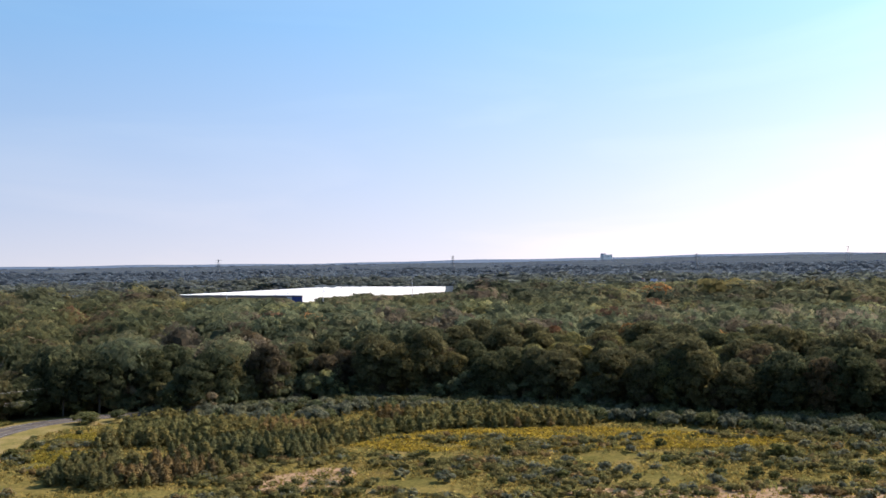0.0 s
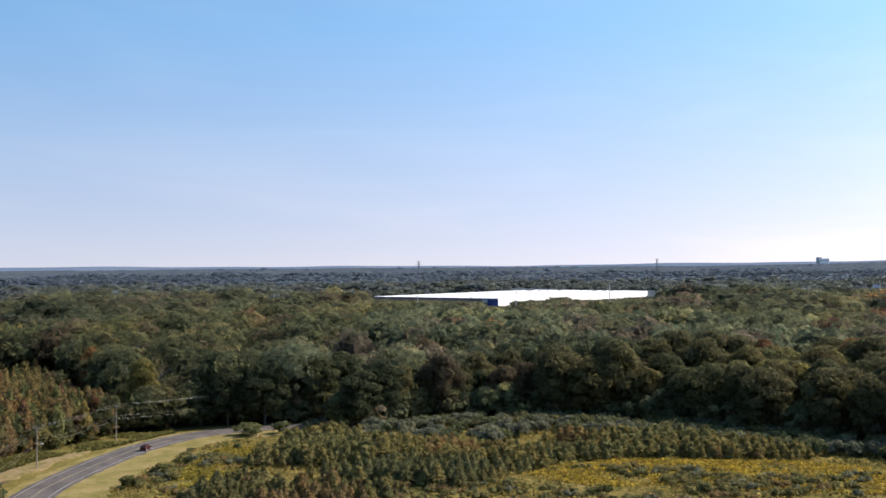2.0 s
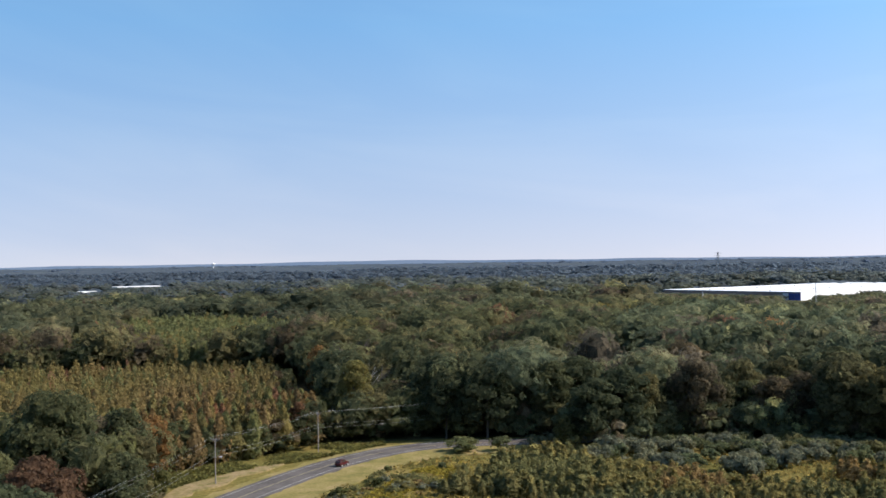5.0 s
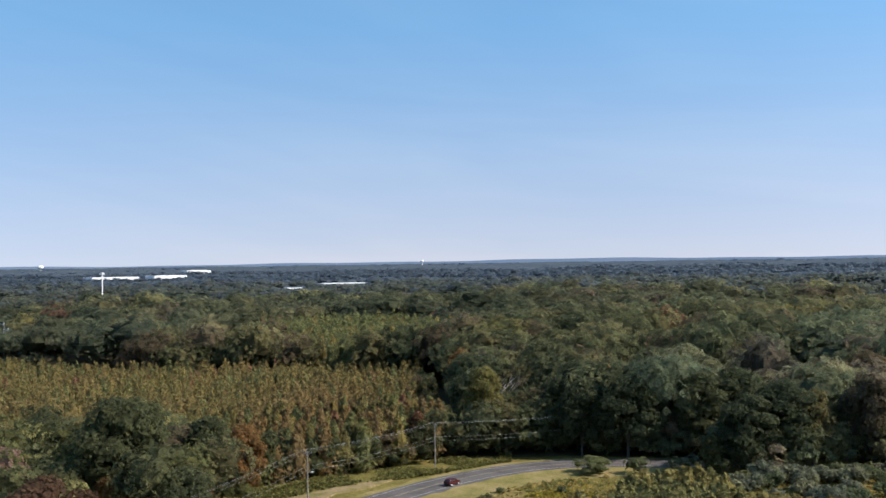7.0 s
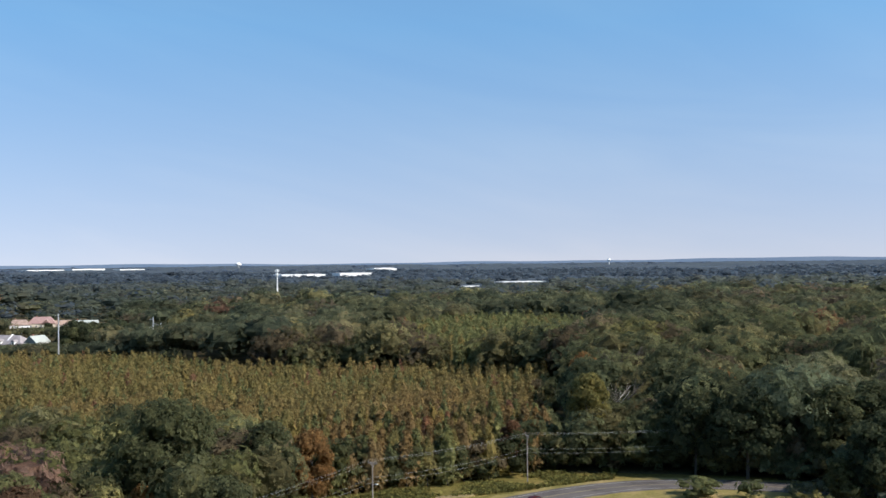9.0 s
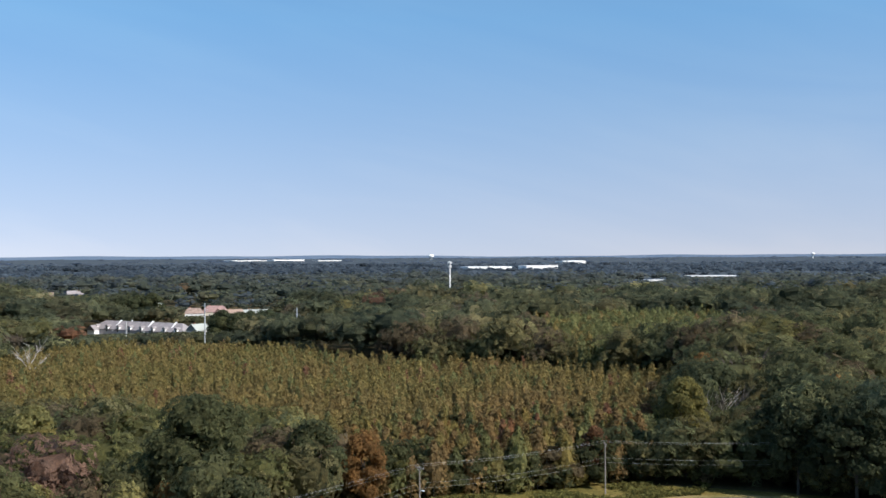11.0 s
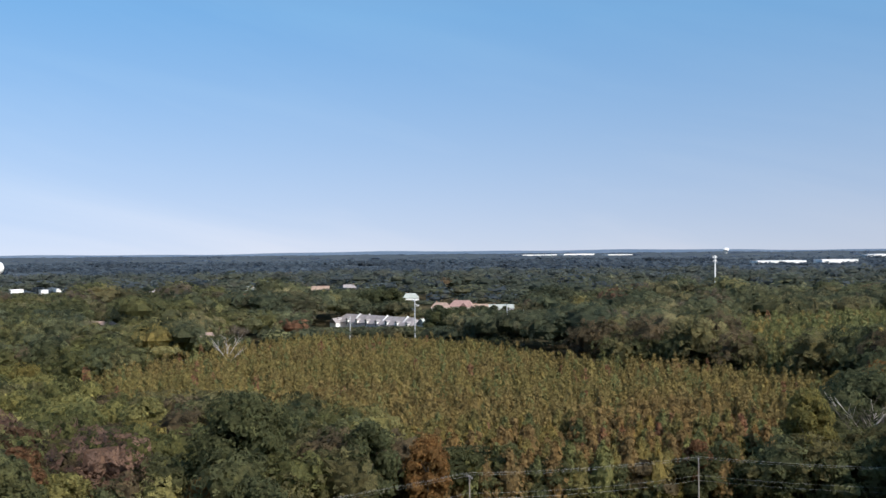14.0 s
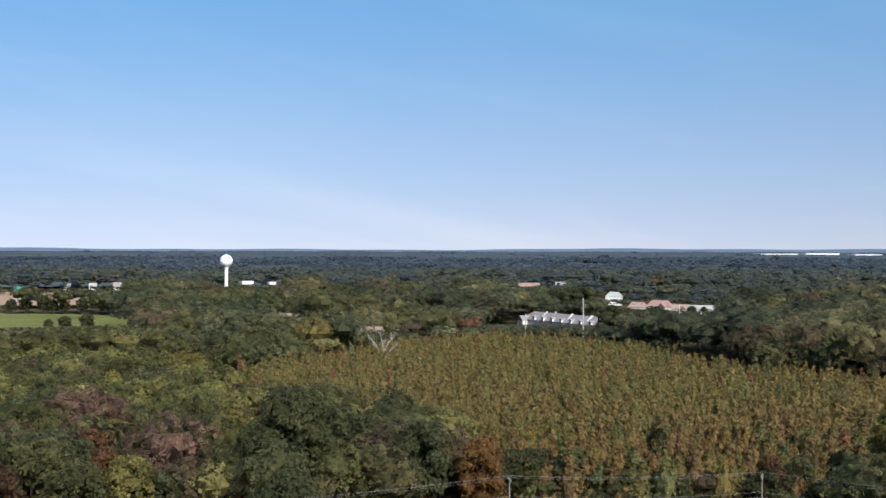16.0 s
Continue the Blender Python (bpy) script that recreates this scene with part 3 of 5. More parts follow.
yard = [(-150, 1345), (-385, 1475), (-180, 1840), (40, 1715)]
patch("warehouse_yard", yard, 0.2, GRAVEL, "pale gravel yard round the warehouse", "yard", 1.0)

# ---- woods ----
DARK, MID, OLIVE, LIME = (0.064, 0.074, 0.040), (0.080, 0.087, 0.044), (0.105, 0.100, 0.050), (0.165, 0.160, 0.068)
RUST, ORANGE, BROWN, YELLOW, HAZED = (0.112, 0.066, 0.040), (0.190, 0.106, 0.042), (0.092, 0.076, 0.048), (0.165, 0.142, 0.050), (0.060, 0.078, 0.090)
# the last tint carries the blue of distance haze
PALETTE = np.array((DARK, MID, OLIVE, LIME, RUST, ORANGE, BROWN, YELLOW, HAZED)) * np.array((1.30, 1.31, 1.38))
SHARES = np.array((0.35, 0.33, 0.18, 0.02, 0.006, 0.001, 0.08, 0.006, 0.0))


LIGHT_WOOD = [(-250, 170), (-236, 246), (-232, 257), (-287, 264), (-385, 238), (-436, 220), (-458, 190), (-430, 120), (-300, 120)]


def tree_tints(r, n, x, y, haze_share=0.0):
    """Colours of the trees of the mixed wood, in drifts; the north wood's tints are lifted against shade."""
    s = SHARES / SHARES.sum() * (1 - haze_share)
    s[-1] += haze_share
    k = r.choice(len(PALETTE), n, p=s)
    t = PALETTE[k].copy()
    light = inside(LIGHT_WOOD, x, y) & (r.random(n) < 0.7)
    t[light] = np.array((0.215, 0.210, 0.085))
    dusk = inside([(-150, 226), (-153, 243), (-172, 254), (-190, 256), (-233, 252), (-262, 240), (-255, 225), (-217, 206)], x, y) & (r.random(n) < 0.72)
    t[dusk] = np.array((0.155, 0.104, 0.084))
    sere = inside([(-108, 425), (-60, 440), (20, 425), (120, 375), (220, 340), (220, 520), (-60, 560), (-120, 500)], x, y) & (r.random(n) < 0.14)
    t[sere] = PALETTE[6]
    fresh = (x < -150) & (y < 330) & (k < 2) & (r.random(n) < 0.65)
    # brighter, bluer tints fill in the shade on the north wood's front
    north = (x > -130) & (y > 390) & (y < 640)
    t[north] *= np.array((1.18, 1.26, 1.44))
    t[fresh] = np.array((0.105, 0.112, 0.050))
    t *= r.normal(1.0, 0.14, (n, 1)).clip(0.65, 1.4)
    return t


def jitter_grid(r, x0, x1, y0, y1, step, spread=0.38):
    gx, gy = np.meshgrid(np.arange(x0, x1, step), np.arange(y0, y1, step))
    x = gx.ravel() + r.normal(0, spread * step, gx.size)
    y = gy.ravel() + r.normal(0, spread * step, gx.size)
    return x, y


def wooded(x, y):
    ok = inside(WOOD_EDGE, x, y) & ~inside(PLANTATION, x, y) & ~inside(FAR_STAND, x, y) & ~inside(LAWNFIELD, x, y) & ~inside(CROPFIELD, x, y)
    return ok & ~inside(yard, x, y) & (height_limit(x, y) - terrain(x, y) > 3.5) & (road_distance(x, y) > np.where(y > 398, 7.0, 9.5))


def crown_mesh(name, kind, seed, tint):
    r = np.random.default_rng(seed)
    if kind == "broad":
        q, lit = hardwood_crown(r, 22, 190, 0.043, low=r.uniform(0.03, 0.14), wide=r.uniform(0.25, 0.34))
    elif kind == "spire":
        q, lit = spire_crown(r, 300, 0.062, wide=0.18)
    else:
        q, lit = hardwood_crown(r, 9, 44, 0.17, low=0.0, wide=0.58)
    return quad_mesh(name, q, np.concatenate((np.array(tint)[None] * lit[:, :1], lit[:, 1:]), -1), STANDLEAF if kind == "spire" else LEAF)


def trunk_bm(seed, h=1.0, thick=0.016, limbs=5, lean=0.02):
    r = random.Random(seed)
    bm = bmesh.new()
    top = (r.uniform(-lean, lean), r.uniform(-lean, lean), 0.62 * h)
    tube(bm, (0, 0, -0.02), top, thick, thick * 0.45, 7)
    for i in range(limbs):
        f = 0.35 + 0.6 * i / max(1, limbs)
        a = i * 2.4 + r.uniform(-0.4, 0.4)
        s = Vector(top) * f
        e = s + Vector((math.cos(a) * 0.16, math.sin(a) * 0.16, 0.20))
        tube(bm, s, e, thick * 0.4, thick * 0.15, 5)
    return bm


TREES = {}


def tree_kind(key, name, kind, seed, tint, label, category, group):
    ob = thing(name, label, category, (0, 0, -500), group=group)
    part("trunk", trunk_bm(seed, thick=0.018 if kind == "broad" else 0.010, limbs=5 if kind == "broad" else 3), BARK, ob, "")
    c = new("crown", crown_mesh("crown", kind, seed, tint))
    c.parent = ob
    TREES[key] = ob


def plant(key, x, y, h, wide=1.0, turn=0.0, label=""):
    src = TREES[key]
    ob = copy_thing(src, pose(x, y, float(terrain(x, y)) - 0.25, 0, 0, turn))
    ob.matrix_basis = pose(x, y, float(terrain(x, y)) - 0.25, 0, 0, turn) @ Matrix.Diagonal((h * wide, h * wide, h, 1))
    return tagged(ob, label)


TINTNAMES = (("dark", DARK, "dark green"), ("mid", MID, "green"), ("olive", OLIVE, "olive green"), ("lime", LIME, "yellow-green"),
             ("rust", RUST, "rust-red"), ("orange", ORANGE, "orange autumn"), ("brown", BROWN, "brownish autumn"), ("yellow", YELLOW, "yellow autumn"))
for i, (key, tint, word) in enumerate(TINTNAMES):
    tint = PALETTE[i]
    for v in range(3 if i < 4 else 2):
        tree_kind((key, v), "broadleaf_tree", "broad", 40 + i * 5 + v, tint, f"tall broadleaf tree with a full {word} crown in the wood", "tree", "trees of the wood")

# trees that stand out, with dark ones added to shade the road bend: kind, place, height, width
SPECIAL = [("dark", -94, 408, 20, 1.1), ("dark", -112, 421, 23, 1.1), ("dark", -129, 409.5, 23, 1.1), ("dark", -141, 405, 21, 0.95), ("dark", -88, 418, 23, 1.1), ("orange", -169.5, 270, 13.5, 0.55), ("dark", -176, 279, 28.0, 1.0), ("dark", -178.5, 303.5, 20.5, 0.95), ("mid", -178, 294, 15.5, 1.0), ("mid", -205, 292, 18, 1.0), ("lime", -174, 246.5, 15.0, 1.05), ("rust", -180, 238, 19, 1.0), ("rust", -205, 236, 19, 1.1), ("brown", -186, 231, 19, 1.3),
           ("orange", -180.4, 316.3, 17, 0.85), ("mid", -196, 308, 17, 0.9), ("orange", -178, 302, 10, 1.0), ("lime", -244, 262, 19, 1.1),
           ("yellow", -170, 399, 24, 0.85), ("orange", -220, 456, 22, 0.8), ("orange", -199, 510, 22, 1.0), ("lime", -196, 426, 18, 0.95), ("brown", -302, 594, 22, 1.5), ("orange", -150, 430, 24, 0.8), ("rust", -175.5, 375, 13.5, 0.85), ("brown", -95, 470, 22, 1.3),
           ("brown", -84, 480, 23, 1.2), ("yellow", -99, 433, 12, 0.8), ("dark", -150, 422, 25, 1.2), ("dark", -106, 430, 24, 1.15), ("mid", -101, 401, 10, 0.9), ("dark", -152, 413, 21, 1.0), ("dark", -135, 423, 24, 1.2), ("dark", -196, 432, 24, 1.2), ("brown", -40, 450, 19, 1.4),
           ("brown", 0, 452, 20, 1.4), ("olive", 30, 440, 20, 1.2), ("dark", 45, 428, 20, 1.3), ("mid", 62, 420, 24, 0.9), ("orange", 118, 470, 23, 1.1), ("lime", 96, 400, 21, 1.0)]
r0 = np.random.default_rng(21)
for key, x, y, h, w in SPECIAL:
    plant((key, 0 if key in ("orange", "rust", "yellow", "brown") else int(r0.integers(0, 3))), x, y, h, w, float(r0.uniform(0, 360)))

x, y = jitter_grid(r0, -560, 330, 60, 720, 8.8, 0.3)
ok = wooded(x, y) & in_view(x, y)
for key, sx, sy, h, w in SPECIAL:
    ok &= np.hypot(x - sx, y - sy) > h * w * (0.26 if key in ("dark", "mid") else 0.36)
ok &= ~((x > -171) & (y > 242) & (y < 262)) & ~inside(PLANTATION, x - 7, y - 5) & ~inside(PLANTATION, x - 8, y + 2)
x, y = x[ok], y[ok]
near = np.minimum.reduce([np.hypot(x - px, y - py) for px, py in SPINE])
order = np.argsort(near)
x, y, near = x[order], y[order], near[order]
keep = near < 460
x, y, near = x[keep], y[keep], near[keep]
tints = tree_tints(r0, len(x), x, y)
hs = r0.normal(21.5, 3.4, len(x)).clip(13, 28)
hs = np.where((x < -150) & (y < 330), hs * 0.77, hs)
hs = np.where(inside(LIGHT_WOOD, x, y), 14 + (hs - 19) * 0.6, hs)
# trees kept low so that the yellow tree and the leafless ones show to the camera
hs = np.where((np.hypot(x + 166, y - 404) < 17) | (np.hypot(x + 176, y - 424) < 11), np.minimum(hs, 15.5), hs)
hs = np.minimum(hs, height_limit(x, y) - terrain(x, y))
SINGLES = 270
for i in range(min(SINGLES, len(x))):
    k = int(np.argmin(np.abs(PALETTE[:-1] - tints[i]).sum(1)))
    plant((TINTNAMES[k][0], int(r0.integers(0, 3 if k < 4 else 2))), float(x[i]), float(y[i]), float(hs[i]), float(r0.uniform(0.9, 1.2)), float(r0.uniform(0, 360)))
crowns = [hardwood_crown(np.random.default_rng(s), 8, 30, 0.105, low=0.30, wide=0.36, ball=BALL1) for s in range(8)]
s = slice(SINGLES, None)
# a little haze blue is multiplied into these tints
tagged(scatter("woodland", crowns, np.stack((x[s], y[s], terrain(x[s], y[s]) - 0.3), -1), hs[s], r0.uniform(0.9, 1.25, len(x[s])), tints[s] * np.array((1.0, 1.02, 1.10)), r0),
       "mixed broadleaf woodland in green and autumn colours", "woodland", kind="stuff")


def stands(x, y, size):
    """Stands of like age and kind: how high each place's trees grow, and how warm their colour is, from -1 to 1."""
    r = np.random.default_rng(77)
    n = 128
    jx, jy, up, hue = r.uniform(0.1, 0.9, (n, n)), r.uniform(0.1, 0.9, (n, n)), r.choice((0.62, 0.85, 1.0, 1.12, 1.28), (n, n), p=(0.14, 0.22, 0.28, 0.22, 0.14)), r.uniform(-1, 1, (n, n))
    gx, gy = np.floor(x / size).astype(int), np.floor(y / size * 1.4).astype(int)
    best, ku, kh = np.full(np.shape(x), 1e9), np.ones(np.shape(x)), np.zeros(np.shape(x))
    for dx in (-1, 0, 1):
        for dy in (-1, 0, 1):
            i, j = (gx + dx) % n, (gy + dy) % n
            d = np.hypot(gx + dx + jx[i, j] - x / size, gy + dy + jy[i, j] - y / size * 1.4)
            m = d < best
            best, ku, kh = np.where(m, d, best), np.where(m, up[i, j], ku), np.where(m, hue[i, j], kh)
    return ku, kh


def far_wood(name, d0, d1, step, crowns, h, hv, wide, seed, label, haze_share=0.0):
    r = np.random.default_rng(seed)
    x, y = jitter_grid(r, -min(d1, 5000), min(d1, 5000), -1900, d1 + 300, step)
    near = np.minimum.reduce([np.hypot(x - px, y - py) for px, py in SPINE])
    ok = (near >= d0) & (near < d1)
    x, y = x[ok], y[ok]
    ok = in_view(x, y, 25.5) & wooded(x, y) & (np.hypot(x, y - 150) < 4780)
    x, y = x[ok], y[ok]
    t = tree_tints(r, len(x), x, y, haze_share)
    up, hue = stands(x, y, 70.0 if d0 < 900 else 120.0 if d0 < 1800 else 210.0)
    t = t * (1 + 0.22 * hue[:, None] * np.array((1.0, 0.75, 0.35)))
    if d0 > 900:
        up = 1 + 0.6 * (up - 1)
    # distance haze is put into the tints, bluer for each farther band
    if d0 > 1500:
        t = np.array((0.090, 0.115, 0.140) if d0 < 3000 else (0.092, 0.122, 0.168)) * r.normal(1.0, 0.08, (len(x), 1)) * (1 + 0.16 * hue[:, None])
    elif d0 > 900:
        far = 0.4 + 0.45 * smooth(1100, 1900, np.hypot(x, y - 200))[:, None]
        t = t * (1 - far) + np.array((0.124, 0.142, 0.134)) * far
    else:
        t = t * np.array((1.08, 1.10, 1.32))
    hh = r.normal(h, hv, len(x)).clip(h * 0.6, h * 1.4) * up
    hh = np.minimum(hh, height_limit(x, y) - terrain(x, y))
    wide = wide * np.clip(hh / h, 0.6, 1) / np.clip(hh / h, 0.3, 1)
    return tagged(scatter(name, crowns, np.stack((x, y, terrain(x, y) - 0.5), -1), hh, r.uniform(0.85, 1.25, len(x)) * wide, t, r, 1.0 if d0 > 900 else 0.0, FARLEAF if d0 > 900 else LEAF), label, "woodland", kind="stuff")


mid_crowns = [hardwood_crown(np.random.default_rng(60 + s), 4, 26, 0.118, low=0.45, wide=0.38, ball=BALL1) for s in range(8)]
far_crowns = [hardwood_crown(np.random.default_rng(80 + s), 1, 22 if s < 6 else 10, 0.13 if s < 6 else 0.2, low=0.55, wide=0.36, ball=BALL1) for s in range(12)]
xo, yo = jitter_grid(r0, -480, 520, -330, 330, 13.0)
no = np.minimum.reduce([np.hypot(xo - px, yo - py) for px, py in SPINE])
ok = wooded(xo, yo) & ~in_view(xo, yo) & (no < 470)
xo, yo = xo[ok], yo[ok]
tagged(scatter("woodland_outer", mid_crowns, np.stack((xo, yo, terrain(xo, yo) - 0.3), -1), r0.normal(19, 2.5, len(xo)).clip(13, 26), r0.uniform(1.1, 1.5, len(xo)), tree_tints(r0, len(xo), xo, yo), r0),
       "mixed broadleaf woodland beside the road", "woodland", kind="stuff")
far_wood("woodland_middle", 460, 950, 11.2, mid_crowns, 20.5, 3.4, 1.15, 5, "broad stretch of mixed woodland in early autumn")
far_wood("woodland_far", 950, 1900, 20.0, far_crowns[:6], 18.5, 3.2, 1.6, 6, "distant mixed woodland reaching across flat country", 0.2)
far_wood("woodland_distant", 1900, 3100, 25.0, far_crowns[6:], 17.8, 1.4, 1.9, 8, "very distant woodland tinted haze blue in flat country", 0.8)

far_wood("woodland_horizon", 3100, 4940, 48.0, far_crowns[6:], 13.0, 1.3, 2.6, 9, "woodland along the horizon, tinted haze blue", 0.95)


def far_canopy():
    """The closed roof of the far woods: one rough sheet over flat country, coloured with distance haze."""
    turns = np.radians(np.arange(-34, 122, 0.16))
    rings = np.geomspace(1500, 4740, 70)
    a, d = np.meshgrid(turns, rings)
    x, y = -np.sin(a) * d, 200 + np.cos(a) * d
    rr = np.random.default_rng(14)
    z = terrain(x, y) + 13.2 + 2.0 * np.sin(x * 0.011 + 2 * np.sin(y * 0.004)) * np.sin(y * 0.009) + rr.normal(0, 0.7, x.shape)
    z = np.minimum(z, np.maximum(terrain(x, y) + 1.0, height_limit(x, y) - 1))
    z[0] = 2.0
    n, m = x.shape
    idx = np.arange(n * m).reshape(n, m)
    faces = np.stack((idx[:-1, :-1], idx[:-1, 1:], idx[1:, 1:], idx[1:, :-1]), -1).reshape(-1, 4)
    me = bpy.data.meshes.new("far_canopy")
    me.vertices.add(n * m)
    me.vertices.foreach_set("co", np.stack((x, y, z), -1).astype(np.float32).ravel())
    me.loops.add(faces.size)
    me.loops.foreach_set("vertex_index", faces.astype(np.int32).ravel())
    me.polygons.add(len(faces))
    me.polygons.foreach_set("loop_start", np.arange(0, faces.size, 4, dtype=np.int32))
    me.polygons.foreach_set("use_smooth", np.ones(len(faces), bool))
    me.update(calc_edges=True)
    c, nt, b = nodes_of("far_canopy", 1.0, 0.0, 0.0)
    # grey-blue ramp: haze put into the canopy's colour
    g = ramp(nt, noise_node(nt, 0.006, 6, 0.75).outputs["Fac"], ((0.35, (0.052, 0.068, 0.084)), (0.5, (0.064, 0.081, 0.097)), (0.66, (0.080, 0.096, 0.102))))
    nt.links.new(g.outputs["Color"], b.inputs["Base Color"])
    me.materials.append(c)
    return tagged(new("far_canopy", me), "closed canopy of woods far off, tinted haze blue", "woodland", kind="stuff")


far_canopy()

# brush under the outer trees
xe, ye = jitter_grid(r0, -240, 330, 290, 480, 3.4, 0.4)
ok = (wooded(xe, ye) & ~wooded(xe + 9, ye - 13)) | (wooded(xe, ye) & (road_distance(xe, ye) < 14)) | (inside(PLANTATION, xe, ye) & ~inside(PLANTATION, xe + 5, ye - 3) & (road_distance(xe, ye) > 10))
xe, ye = xe[ok], ye[ok]
# tints raised by 1.3 along the north edge to offset its shade
tagged(scatter("edge_brush", [hardwood_crown(np.random.default_rng(95 + s), 5, 26, 0.20, low=0.05, wide=0.42) for s in range(6)],
               np.stack((xe, ye, terrain(xe, ye) - 0.3), -1), np.where(r0.random(len(xe)) < 0.6, r0.uniform(3, 8, len(xe)), r0.uniform(8, 14, len(xe))), r0.uniform(0.8, 1.2, len(xe)), tree_tints(r0, len(xe), xe, ye) * np.where(ye > 385, 1.3, 0.85)[:, None], r0),
       "leafy undergrowth along the edge of the wood", "undergrowth", kind="stuff")

# ---- young stand beside the road ----
STAND_TINTS = np.array(((0.162, 0.170, 0.076), (0.202, 0.172, 0.070), (0.226, 0.156, 0.074), (0.234, 0.127, 0.078), (0.247, 0.197, 0.078)))


def stand_tints(r, x, y):
    """Olive in the depth of the stand, browner towards the road, in drifts."""
    n = len(x)
    drift = np.sin(x * 0.045 + 1.2 * np.sin(y * 0.03)) * np.sin(y * 0.05 + 0.7) + 0.5 * np.sin(x * 0.11 + y * 0.07)
    near_road = smooth(-340, -190, x)
    p = np.clip(0.22 + 0.22 * drift + 0.38 * near_road + r.normal(0, 0.09, n), 0, 1)[:, None]
    t = STAND_TINTS[1] * (1 - p) + STAND_TINTS[2] * p
    odd = r.random(n)
    t = np.where((odd < 0.12)[:, None], STAND_TINTS[0], np.where((odd > 0.985)[:, None], STAND_TINTS[3], np.where((odd > 0.955)[:, None], STAND_TINTS[4], t)))
    t = np.where((inside(FAR_STAND, x, y) & (odd < 0.8))[:, None], STAND_TINTS[0], t)
    return t * r.normal(1, 0.06, (n, 1)).clip(0.8, 1.2)


for i, tint in enumerate(STAND_TINTS):
    for v in range(2):
        tree_kind(("spire", i, v), "young_tree", "spire", 300 + i * 3 + v, tint,
                  f"slender upright young tree with {('green', 'olive', 'brownish', 'reddish-brown', 'yellowish')[i]} foliage in the stand", "tree", "young trees of the stand")
r1 = np.random.default_rng(31)
x, y = jitter_grid(r1, -560, -160, 220, 700, 3.8, 0.28)
ok = (inside(PLANTATION, x, y) | inside(FAR_STAND, x, y)) & (road_distance(x, y) > 9)
for key, sx, sy, h, w in SPECIAL:
    ok &= np.hypot(x - sx, y - sy) > h * w * (0.2 if key in ("dark", "mid") else 0.32)
x, y = x[ok], y[ok]
order = np.argsort(np.minimum.reduce([np.hypot(x - px, y - py) for px, py in SPINE]))
x, y = x[order], y[order]
hs = r1.normal(11.8, 1.3, len(x)).clip(8.5, 15.5)
hs = np.where(inside(FAR_STAND, x, y), hs * 1.5, hs)
hs = np.minimum(hs, np.maximum(6, height_limit(x, y)))
tints = stand_tints(r1, x, y)
SLIM = 300
for i in range(SLIM):
    k = int(np.argmin(np.abs(STAND_TINTS - tints[i]).sum(1)))
    plant(("spire", k, int(r1.integers(0, 2))), float(x[i]), float(y[i]), float(hs[i]), float(r1.uniform(1.1, 1.5)), float(r1.uniform(0, 360)))
spires = [spire_crown(np.random.default_rng(400 + s), 92, 0.068, wide=0.18, ball=BALL1) for s in range(6)]
s = slice(SLIM, None)
tagged(scatter("young_stand", spires, np.stack((x[s], y[s], terrain(x[s], y[s]) - 0.3), -1), hs[s], r1.uniform(1.0, 1.4, len(x[s])), tints[s], r1, 0.0, STANDLEAF),
       "dense stand of slender young trees turning brown and olive", "woodland", kind="stuff")

# ---- meadow ----
SAPLINGS = [(-112, 362), (-104, 322), (-88, 318), (-71, 312), (-43, 310), (-28, 330), (-16, 355), (12, 362), (48, 362), (52, 372), (20, 392), (-26, 388), (-52, 374), (-84, 372), (-97, 388)]
FRONT_BAND = [(-104, 292), (-101, 278), (-90, 272), (-75, 275), (-64, 283), (-52, 297), (-60, 306), (-80, 299), (-97, 301)]
GOLD = [[(-29, 331), (-16, 355), (12, 362), (48, 361), (110, 336), (96, 322), (40, 318), (16, 326), (-8, 318)], [(-113, 294), (-123, 329), (-126, 355), (-119, 372), (-112, 362), (-104, 325), (-107, 305)]]
GREYLEAF, SAGE = (0.195, 0.210, 0.150), (0.13, 0.15, 0.08)
tree_kind(("shrub", 0), "shrub", "shrub", 501, GREYLEAF, "rounded grey-green shrub in the meadow", "shrub", "shrubs of the meadow")
tree_kind(("shrub", 1), "shrub", "shrub", 502, SAGE, "rounded green shrub in the meadow", "shrub", "shrubs of the meadow")
tree_kind(("shrub", 2), "shrub", "shrub", 503, (0.095, 0.105, 0.045), "rounded dark shrub in the meadow", "shrub", "shrubs of the meadow")
SAPLING_TINTS = ((0.150, 0.154, 0.074), (0.190, 0.174, 0.076), (0.226, 0.166, 0.083))
for i, tint in enumerate(SAPLING_TINTS):
    tree_kind(("sapling", i), "sapling", "spire", 520 + i, tint, f"bushy {('green', 'olive', 'brown')[i]} sapling in the meadow", "sapling", "saplings of the meadow")
r2 = np.random.default_rng(51)
plant(("shrub", 1), -126.0, 384.5, 4.6, 1.6, 20, "large rounded green shrub beside the road bend")
for i in range(52):
    plant(("shrub", int(r2.choice((0, 0, 0, 1)))), float(r2.uniform(-90, -36)), float(r2.uniform(378, 416)), float(r2.uniform(3.0, 5.2)), float(r2.uniform(0.9, 1.3)), float(r2.uniform(0, 360)))
row = spline([(-62, 415), (-30, 408), (6, 396), (41, 380), (76, 363), (100, 349), (114, 337), (132, 329), (160, 318)], 5.0)
for i, (sx, sy) in enumerate(row):
    for k in range(2):
        plant(("shrub", int(r2.choice((0, 0, 1)))), sx + r2.normal(0, 1.5), sy + r2.normal(0, 1.5) + 5.5 * k, float(r2.uniform(3.2, 5.2)), float(r2.uniform(0.85, 1.2)), float(r2.uniform(0, 360)))
